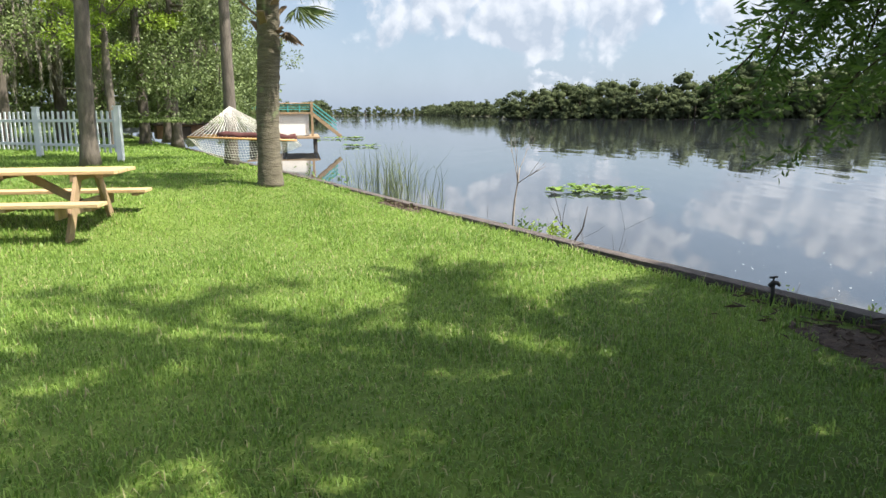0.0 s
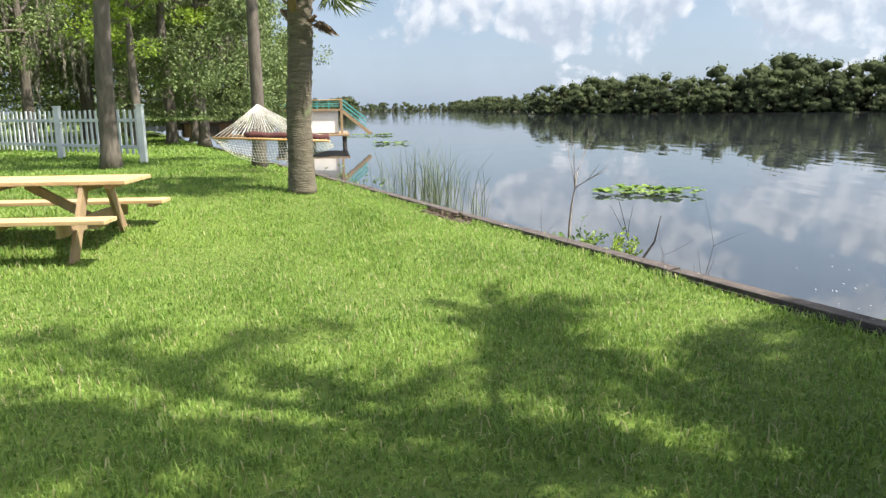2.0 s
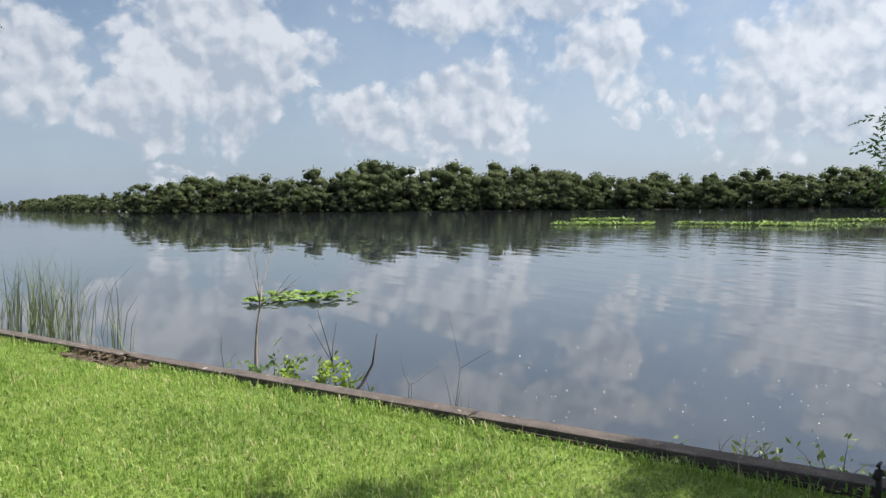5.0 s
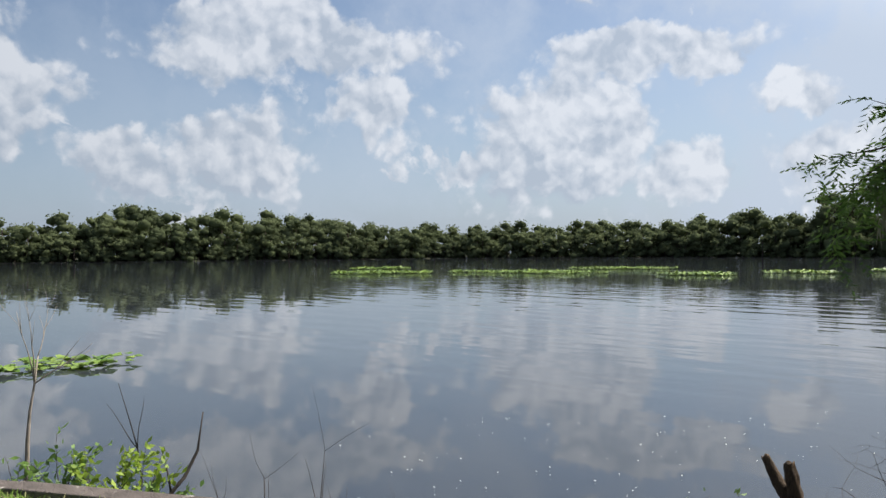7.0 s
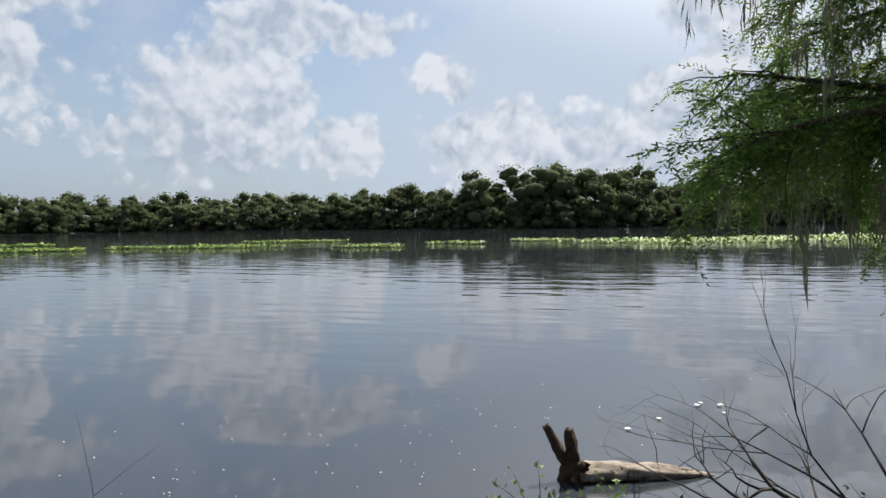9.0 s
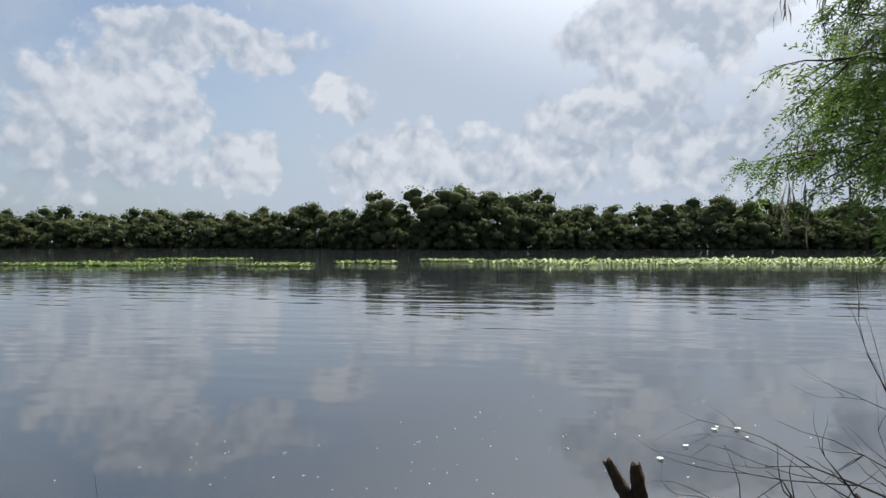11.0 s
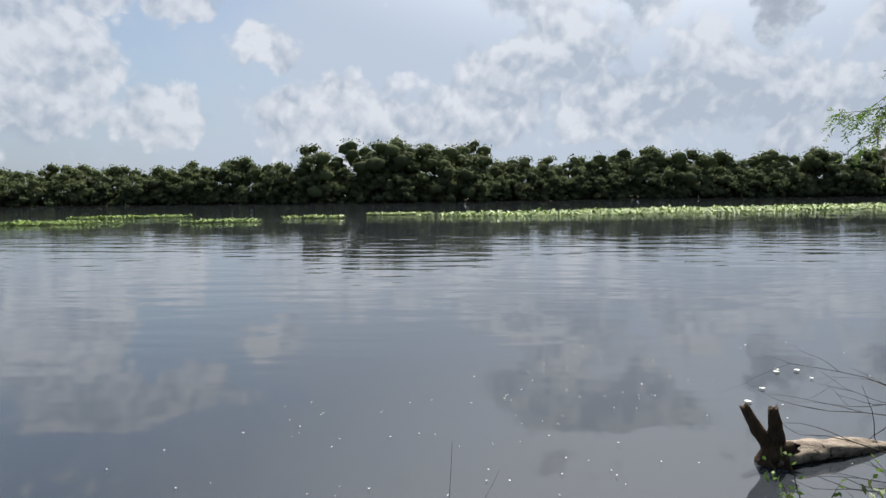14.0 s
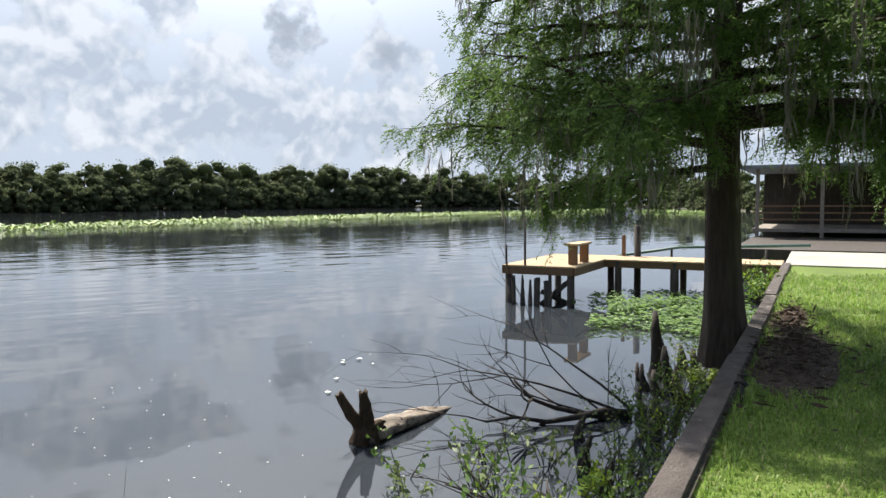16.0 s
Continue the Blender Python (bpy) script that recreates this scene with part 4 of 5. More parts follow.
leafy_tree("lawn_tree", "tall straight tree with bare grey bark trunk carrying the hammock", (-4.82, 15.3, 0.27), 11, 0.138, 3.2, 6.2, 9000, 0.16, M_OAK, limbs=9, lean=(0.2, 0))
leafy_tree("lawn_tree", "tall straight tree with bare grey trunk beside the fence", (-7.87, 15.3, 0.28), 12, 0.185, 3.2, 7.5, 9000, 0.17, M_OAK, limbs=8, lean=(0.1, 0.3))
BACK = [(-10.5, 27, 7.5, 0.2, 2.8, 1.9, 17000, 0.12, M_OAK, 40), (-12.6, 31.5, 9, 0.25, 3.8, 2.4, 20000, 0.14, M_OAK, 50), (-11.1, 23.2, 7.6, 0.16, 2.3, 3.2, 11000, 0.11, M_LIME, 0),
        (-13.6, 37, 10, 0.25, 4.4, 1.6, 20000, 0.16, M_OAK, 30), (-17, 31, 10, 0.3, 4.6, 3.1, 20000, 0.15, M_OAK, 200), (-21, 27, 10, 0.3, 4.6, 1.4, 22000, 0.18, M_OAK, 110),
        (-15.4, 24.5, 8, 0.2, 3.4, 3.1, 10000, 0.13, M_OAK, 190), (-26, 34, 12, 0.35, 5.8, 1.4, 14000, 0.19, M_OAK, 40), (-21, 42, 12, 0.35, 6, 1.2, 15000, 0.2, M_OAK, 20), (-17.5, 50, 11, 0.3, 4.6, 1.6, 18000, 0.2, M_OAK, 20),
        (-12.4, 37, 7.5, 0.2, 3.0, 0.8, 13000, 0.18, M_OAK, 0), (-19.5, 21.5, 9, 0.25, 3.8, 3.1, 12000, 0.14, M_OAK, 200), (-30, 24, 12, 0.35, 5.5, 1.2, 15000, 0.24, M_OAK, 40), (-24, 30, 12, 0.3, 5.2, 1.0, 15000, 0.22, M_OAK, 80), (-17.5, 36, 11, 0.3, 4.6, 1.0, 14000, 0.2, M_OAK, 20), (-11.5, 26.5, 10, 0.2, 3.0, 4.0, 9000, 0.16, M_LIME, 0)]
for x, y, h, r, cr, low, n, leaf, m, moss in BACK:
    lab = "yellow-green leafy tree behind the lawn" if m is M_LIME else ("live oak hung with grey moss behind the fence" if moss else "bushy green tree by the shore")
    leafy_tree("oak_tree" if m is M_OAK else "leafy_tree", lab, (x, y, 0.25), h, r, cr, low, n, leaf, m, moss=moss, group="trees behind the lawn")


# ---- picket fence ----
def fence():
    f = thing("picket_fence", "white painted picket fence with square posts", "fence", FENCE[0])
    bm = bmesh.new()
    box(bm, (0.075, 0.025, 0.98), pose(0, 0, 0.69), 0.008)
    picket = None
    for a, b in zip(FENCE[:-1], FENCE[1:]):
        a, b = Vector(a), Vector(b)
        d = b - a
        ang = math.degrees(math.atan2(d.y, d.x))
        for z in (0.36, 0.95):
            rail = bmesh.new()
            beam(rail, a + Vector((0, 0, z)), b + Vector((0, 0, z)), 0.04, 0.07, 0.004)
            part("rail", rail, f, material=M_PICKET)
        n = max(2, int(d.length / 0.205))
        for k in range(1, n):
            if picket is None:
                picket = part("picket", bm, f, material=M_PICKET)
                ob = picket
            else:
                ob = part("picket", picket.data, f)
            ob.matrix_basis = Matrix.Translation(a + d * k / n + Vector((0, 0, 0.01 * math.sin(k * 2.2)))) @ pose(0.045 * math.sin(radians(ang)), -0.045 * math.cos(radians(ang)), 0, 0, 0.7 * math.sin(k * 1.7), ang)
    for p in FENCE:
        post = bmesh.new()
        box(post, (0.13, 0.13, 1.30), pose(p[0], p[1], 0.90), 0.008)
        box(post, (0.16, 0.16, 0.035), pose(p[0], p[1], 1.56), 0.01)
        part("post", post, f, material=M_PICKET)


FENCE = [(-7.87, 16.73, 0.28), (-10.7, 18.3, 0.28), (-13.53, 19.87, 0.28), (-16.36, 21.44, 0.28)]
fence()


# ---- hammock, both ends hooked to one tree ----
def hammock():
    apex = Vector((-4.72, 15.08, 1.52))
    g = thing("hammock", "folded white rope hammock with maroon pad hanging from a tree", "hammock", apex)
    p0, p1 = Vector((-5.15, 13.75, 0.93)), Vector((-3.02, 13.62, 0.86))
    across = p1 - p0
    toward = Vector((0.3, -0.95, 0)).normalized()
    part("spreader_bar", tubes("spreader_bar", [([p0, p0.lerp(p1, 0.5), p1], [0.02, 0.022, 0.02])], M_POLEWOOD, 10), g, "varnished wooden bar")
    q0, q1 = p0 - toward * 0.25 + Vector((0.3, 0, 0.03)), p1 - toward * 0.25 + Vector((0, 0, 0.03))
    part("back_bar", tubes("back_bar", [([q0, q1], [0.02, 0.02])], M_POLEWOOD, 10), g, "varnished wooden bar")
    n = 26
    for a, b in ((p0, p1), (q0, q1)):
        lines = []
        for k in range(n):
            e = a.lerp(b, k / (n - 1))
            lines.append(([apex, apex.lerp(e, 0.55) + Vector((0, 0, -0.03)), e], [0.0042] * 3))
        for pair in lines:
            part("fan_rope", tubes("fan_rope", [pair], M_ROPE, 5), g)
    low = lambda u, v: p0.lerp(p1, u) - toward * 0.12 * v + Vector((0.10 * v, 0, -v * (0.10 + 0.34 * math.sin(u * math.pi) ** 0.7 * (1.25 - 0.7 * u))))
    lines = [([low(k / 40, v / 6) for v in range(7)], [0.0045] * 7) for k in range(41)]
    lines += [([low(u / 16, v / 8) for u in range(17)], [0.0045] * 17) for v in range(1, 9)]
    part("net", tubes("net", lines, M_ROPE, 4), g, "white woven rope bed hanging in a fold")
    pts = [q0.lerp(q1, u / 12) + toward * 0.12 + Vector((0.0, 0, 0.02 + 0.02 * math.sin(u * 2.2))) for u in range(2, 13)]
    v, f = tube_data(pts, [0.065 + 0.012 * math.sin(k * 2.5) for k in range(len(pts))], 10, 0.05)
    part("pad", mesh_from("pad", v, f, M_FABRIC, True), g, "rolled dark maroon pad")


hammock()


# ---- boathouse with raised deck up the shore ----
BOAT_O = Vector((-12.9, 45.2, 0))
BOAT_ANGLE = 102.0


def bh(s, d, z):
    a = radians(BOAT_ANGLE)
    dep, lat = Vector((math.cos(a), math.sin(a), 0)), Vector((math.sin(a), -math.cos(a), 0))
    return BOAT_O + dep * (s - 27.3) + lat * (d - 1.2) * 1.25 + Vector((0, 0, z))


def boathouse():
    g = thing("boathouse", "white boathouse with teal railed roof deck and stairs over the water", "boathouse", BOAT_O)

    def bx(name, s0, s1, d0, d1, z0, z1, m, bev=0.01):
        bm = bmesh.new()
        c = bh((s0 + s1) / 2, (d0 + d1) / 2, (z0 + z1) / 2)
        box(bm, (abs(s1 - s0), abs(d1 - d0) * 1.25, z1 - z0), Matrix.Translation(c) @ pose(0, 0, 0, 0, 0, BOAT_ANGLE), bev)
        return part(name, bm, g, material=m)

    bx("wall", 27.5, 27.6, 1.6, 4.1, 0.0, 1.35, M_WHITE)
    bx("wall", 27.6, 33, 4.0, 4.1, 0.0, 1.35, M_WHITE)
    bx("deck", 27.3, 33, 1.2, 4.3, 1.35, 1.47, M_LUMBER_END)
    bx("lower_deck", 26.4, 33, 1.0, 4.6, -0.18, -0.06, M_LUMBER_END)
    for s_ in (26.6, 28.6, 30.6, 32.6):
        for d_ in (1.2, 2.8, 4.4):
            bx("piling", s_ - 0.07, s_ + 0.07, d_ - 0.07, d_ + 0.07, -1.7, -0.18, M_PILE)
    for k in range(6):
        d_ = 1.3 + 0.58 * k
        bx("rail_post", 27.35, 27.42, d_, d_ + 0.06, 1.47, 2.0, M_TEAL)
    for z in (1.62, 1.76, 1.9):
        bx("rail", 27.36, 27.41, 1.25, 4.3, z, z + 0.05, M_TEAL)
    bx("top_rail", 27.3, 27.46, 1.2, 4.35, 2.0, 2.05, M_LUMBER)
    for sd in (0, 0.9):
        for off in (0.2, 0.45, 0.7):
            bm = bmesh.new()
            beam(bm, bh(27.4 + sd, 4.3, 1.35 + off), bh(27.4 + sd, 5.5, 0.15 + off), 0.05, 0.06, 0.004)
            part("stair_rail", bm, g, material=M_TEAL)
        bm = bmesh.new()
        beam(bm, bh(27.4 + sd, 4.3, 1.35), bh(27.4 + sd, 5.7, -0.1), 0.05, 0.2, 0.004)
        part("stringer", bm, g, material=M_LUMBER_END)
    for k in range(7):
        bx("tread", 27.4, 28.3, 4.35 + 0.19 * k, 4.6 + 0.19 * k, 1.2 - 0.2 * k, 1.24 - 0.2 * k, M_LUMBER_END)
    bx("corner_post", 27.3, 27.42, 4.2, 4.32, -0.1, 2.12, M_LUMBER_END)


boathouse()


def shed(name, label, at, size, turn, wall, roof):
    g = thing(name, label, "shed", at, turn=turn)
    m = Matrix.Translation(at) @ pose(0, 0, 0, 0, 0, turn)
    w, dp, h = size
    bm = bmesh.new()
    box(bm, (w, dp, h), m @ pose(0, 0, h / 2), 0.02)
    part("wall", bm, g, material=wall)
    bm = bmesh.new()
    for sgn in (-1, 1):
        beam(bm, m @ Vector((0, sgn * (dp / 2 + 0.25), h - 0.05)), m @ Vector((0, 0, h + dp * 0.22)), w + 0.4, 0.06, 0.01, m.to_3x3() @ Vector((0, 0, 1)))
    part("roof", bm, g, material=roof)
    bm = bmesh.new()
    box(bm, (w * 0.25, 0.06, h * 0.8), m @ pose(w * 0.1, -dp / 2 - 0.02, h * 0.4), 0.01)
    part("door", bm, g, material=M_SHEET)
    return g


shed("shed", "low grey roofed shed beyond the lawn", (-21.5, 50, 0.2), (5, 3.4, 1.9), 20, M_ROOF, M_ROOF)
shed("woodshed", "dark low timber box on the bank", (-13.2, 34.2, 0.25), (2.1, 1.3, 0.7), 28, M_RIM, M_SHEET)


def marker_post():
    g = thing("channel_marker", "dark channel marker post standing in the lake", "marker", (-60, 480, WATER))
    part("post", tubes("post", [([(-60, 480, -2), (-60, 480, 3.2)], [0.3, 0.28])], M_PILE, 8), g)
    bm = bmesh.new()
    box(bm, (1.2, 0.1, 1.2), pose(-60, 479.6, 3.0), 0.02)
    part("board", bm, g, material=M_PILE)


marker_post()


# ---- dock ----
def dock():
    g = thing("dock", "small timber fishing dock with yellow deck boards on dark pilings", "dock", shore(-5, 3, WATER))
    ang = WALL_ANGLE

    def bx(name, s0, s1, d0, d1, z0, z1, m, bev=0.006, tilt=0.0):
        bm = bmesh.new()
        c = shore((s0 + s1) / 2, (d0 + d1) / 2, (z0 + z1) / 2)
        box(bm, (abs(s1 - s0), abs(d1 - d0), z1 - z0), Matrix.Translation(c) @ pose(0, 0, 0, tilt, tilt * 0.7, ang), bev)
        return part(name, bm, g, material=m)

    n = 22
    for k in range(n):
        s0 = DECK_S0 + (DECK_S1 - DECK_S0) * k / n
        bx("deck_board", s0 + 0.003, s0 + (DECK_S1 - DECK_S0) / n - 0.004, DECK_D0, DECK_D1, -0.035, 0.0 + 0.003 * math.sin(k * 2), M_DECK, 0.003)
    for d in (DECK_D0, DECK_D1 - 0.04):
        bx("rim_joist", DECK_S0, DECK_S1, d, d + 0.04, -0.19, -0.037, M_RIM)
    for s_ in (DECK_S0, DECK_S1 - 0.04):
        bx("rim_joist", s_ + 0.001, s_ + 0.041, DECK_D0 + 0.05, DECK_D1 - 0.05, -0.19, -0.037, M_RIM)
    m = 26
    for k in range(m):
        d0 = 0.1 + (DECK_D0 - 0.1) * k / m
        bx("walk_board", WALK_S0, WALK_S1, d0 + 0.003, d0 + (DECK_D0 - 0.1) / m - 0.004, -0.035, 0.003 * math.sin(k * 3), M_DECK, 0.003)
    for s_ in (WALK_S0 + 0.02, WALK_S1 - 0.06):
        bx("walk_joist", s_, s_ + 0.04, 0.1, DECK_D0 - 0.002, -0.18, -0.037, M_RIM)
    spots = [(DECK_S1 - 0.10, DECK_D0 + 0.12, -0.037), (DECK_S1 - 0.12, DECK_D1 - 0.12, -0.037), (DECK_S0 + 0.15, DECK_D0 + 0.12, -0.037), (DECK_S0 + 0.15, DECK_D1 - 0.15, -0.037),
             (WALK_S1 - 0.1, DECK_D0 - 0.3, -0.037), (WALK_S1 - 0.1, 2.2, -0.037), (WALK_S0 + 0.1, 2.2, -0.037), (WALK_S0 + 0.12, DECK_D0 - 0.5, 0.75)]
    for s_, d_, top in spots:
        p, q = shore(s_, d_, -1.9), shore(s_ + 0.02, d_, top)
        part("piling", tubes("piling", [([p, p.lerp(q, 0.5), q], [0.085, 0.08, 0.075])], M_PILE, 10, 0.06), g)
    for k in range(9):
        d_ = DECK_D0 + 0.55 + 0.11 * k + 0.05 * math.sin(k * 4)
        p = shore(DECK_S1 - 0.03 - 0.06 * (k % 2), d_, -1.6)
        q = shore(DECK_S1 - 0.03 + 0.03 * math.sin(k * 2), d_ + 0.05 * math.sin(k * 3.1), -0.19 - 0.12 * abs(math.sin(k * 1.3)))
        part("slab_board", tubes("slab_board", [([p, p.lerp(q, 0.5), q], [0.045, 0.055, 0.035 + 0.015 * math.sin(k)])], M_PILE, 7, 0.15), g)
    for a, b in ((shore(DECK_S1 - 0.1, DECK_D0 + 0.1, -0.25), shore(DECK_S1 - 0.2, DECK_D1 - 0.6, -1.0)), (shore(DECK_S1 - 0.5, DECK_D0, -0.95), shore(DECK_S1 - 0.2, DECK_D1 - 0.8, -0.55))):
        bm = bmesh.new()
        beam(bm, a, b, 0.05, 0.10, 0.004)
        part("cross_brace", bm, g, material=M_PILE)
    # corner posts, bench
    for s_, d_, h in ((DECK_S1 - 0.05, DECK_D1 - 0.08, 0.42), (DECK_S1 - 0.05, DECK_D1 - 0.5, 1.0)):
        p = shore(s_, d_, -0.1)
        part("post", tubes("post", [([p, p + Vector((0, 0, h + 0.1))], [0.025, 0.022])], M_PILE, 7), g)
    bench = part("bench_top", box(bmesh.new(), (1.0, 0.3, 0.045), Matrix.Translation(shore(DECK_S1 - 0.9, DECK_D0 + 0.22, 0.42)) @ pose(0, 0, 0, 0, 0, ang), 0.006), g, material=M_DECK)
    for s_ in (DECK_S1 - 0.5, DECK_S1 - 1.3):
        bx("bench_leg", s_ - 0.05, s_ + 0.05, DECK_D0 + 0.12, DECK_D0 + 0.3, 0.0, 0.40, M_RIM)
    bx("railing_post", WALK_S0 + 0.02, WALK_S0 + 0.1, DECK_D0 - 0.2, DECK_D0 - 0.12, 0.0, 0.5, M_RIM)


DECK_S0, DECK_S1, DECK_D0, DECK_D1 = -6.6, -3.2, 3.75, 5.35
WALK_S0, WALK_S1 = -6.6, -5.35
dock()
rail = thing("handrail", "long grey-green pipe rail beside the dock walkway", "rail", shore(-8, 1.5, 0))
part("pipe", tubes("pipe", [([shore(-7.0, 4.5, -0.15), shore(-7.2, 2.4, 0.2), shore(-7.6, -0.4, 0.28)], [0.035, 0.035, 0.035])], M_GREENRAIL, 8), rail)
for d_ in (2.6, 0.5):
    part("support", tubes("support", [([shore(-7.25, d_, -1.4), shore(-7.25, d_, 0.2)], [0.03, 0.03])], M_PILE, 6), rail)

# concrete pad, its chair and the covered slip behind
bm = bmesh.new()
box(bm, (4.2, 5.2, 0.08), Matrix.Translation(shore(-7.45, -2.55, -0.025)) @ pose(0, 0, 0, 0, 0, WALL_ANGLE), 0.01)
tagged(part("concrete_pad", bm, material=M_CONC), "sunlit pale concrete slab at the end of the lawn", "slab", kind="structure")


def lounge_frame():
    g = thing("folding_chair", "tipped metal folding chair frame on the concrete", "chair", shore(-5.9, -2.0, 0.03))
    c = shore(-6.3, -2.35, 0.03)
    P = lambda a, b, z: c + Vector((WALL_N[0] * a + WALL_U[0] * b, WALL_N[1] * a + WALL_U[1] * b, z))
    for sd in (-0.25, 0.25):
        part("side_tube", tubes("side_tube", [([P(0.55, sd, 0.0), P(0.38, sd, 0.22), P(-0.15, sd, 0.42), P(-0.6, sd, 0.40)], [0.014] * 4), ([P(-0.1, sd, 0.42), P(-0.2, sd, 0.0)], [0.013] * 2)], M_METAL, 6), g)
    for a, z in ((0.38, 0.22), (-0.15, 0.42), (-0.6, 0.40)):
        part("cross_tube", tubes("cross_tube", [([P(a, -0.25, z), P(a, 0.25, z)], [0.013] * 2)], M_METAL, 6), g)
    bm = bmesh.new()
    beam(bm, P(0.36, 0, 0.235), P(-0.1, 0, 0.425), 0.44, 0.02, 0.005)
    part("seat", bm, g, "faded sling", M_PALEWOOD)


lounge_frame()


def covered_slip():
    g = thing("boat_shed", "dark open boat shed with timber posts and rails", "boathouse", shore(-20, -2, WATER))

    def bx(name, s0, s1, d0, d1, z0, z1, m):
        bm = bmesh.new()
        c = shore((s0 + s1) / 2, (d0 + d1) / 2, (z0 + z1) / 2)
        box(bm, (abs(s1 - s0), abs(d1 - d0), z1 - z0), Matrix.Translation(c) @ pose(0, 0, 0, 0, 0, WALL_ANGLE), 0.01)
        part(name, bm, g, material=m)

    bx("back_wall", -22.2, -22, -9, 1.5, -1.2, 2.4, M_SHEET)
    bx("floor_deck", -22, -16.5, -9, 1.5, 0.22, 0.34, M_PALEWOOD)
    bx("skirt", -16.6, -16.5, -9, 1.5, -1.2, 0.05, M_SHEET)
    # added dark box standing in for the shade in front of the shed
    bx("shade_slab", -16.45, -9.9, -9, 1.5, -1.2, 0.03, M_SHEET)
    for k in range(6):
        bx("post", -16.6, -16.48, 1.3 - 2.0 * k, 1.42 - 2.0 * k, -1.2, 2.4, M_PALEWOOD)
    for z in (0.62, 0.85, 1.08):
        bx("rail", -16.58, -16.52, -9, 1.5, z, z + 0.06, M_RIM)
    bx("roof", -22.6, -16.0, -9.4, 1.9, 2.4, 2.52, M_ROOF)


covered_slip()


# ---- bald cypress at the bulkhead ----
CYP = shore(2.9, 0.24, -0.35)


def sprays(lines, per_metre, length, droop=0.5):
    """Feathery twigs along limb lines: a thin stem with two ranks of narrow needles."""
    stems, nb, na, nl = [], [], [], []
    for pts, _ in lines:
        for a, b in zip(pts[:-1], pts[1:]):
            n = RNG.poisson((b - a).length * per_metre)
            for _ in range(n):
                p = a.lerp(b, RNG.random())
                d = ((b - a).normalized() * 0.5 + Vector(RNG.normal(size=3)) * 0.55 + Vector((0, 0, -droop * RNG.uniform(0.2, 1.3)))).normalized()
                L = length * RNG.uniform(0.5, 1.3)
                q = wander(p, d, L, 3, 0.12, 0.16)
                stems.append((q, [0.0022, 0.0018, 0.0014, 0.0008]))
                m = int(L / 0.0165)
                for k in range(m):
                    f = (k + 0.5) / m * 3
                    i = min(2, int(f))
                    c = q[i].lerp(q[i + 1], f - i)
                    ax = (q[i + 1] - q[i]).normalized()
                    sd = ax.cross(Vector((0.2, 0.1, 0.97)))
                    sd = sd.normalized() if sd.length > 0.1 else Vector((1, 0, 0))
                    w = (sd * (1 if k % 2 else -1) + ax * 0.65 + Vector(RNG.normal(size=3)) * 0.35).normalized()
                    nb.append(tuple(c))
                    na.append(tuple(w))
                    nl.append(0.068 * (1.1 - 0.55 * (k / m)))
    return stems, np.array(nb), np.array(na), np.array(nl)


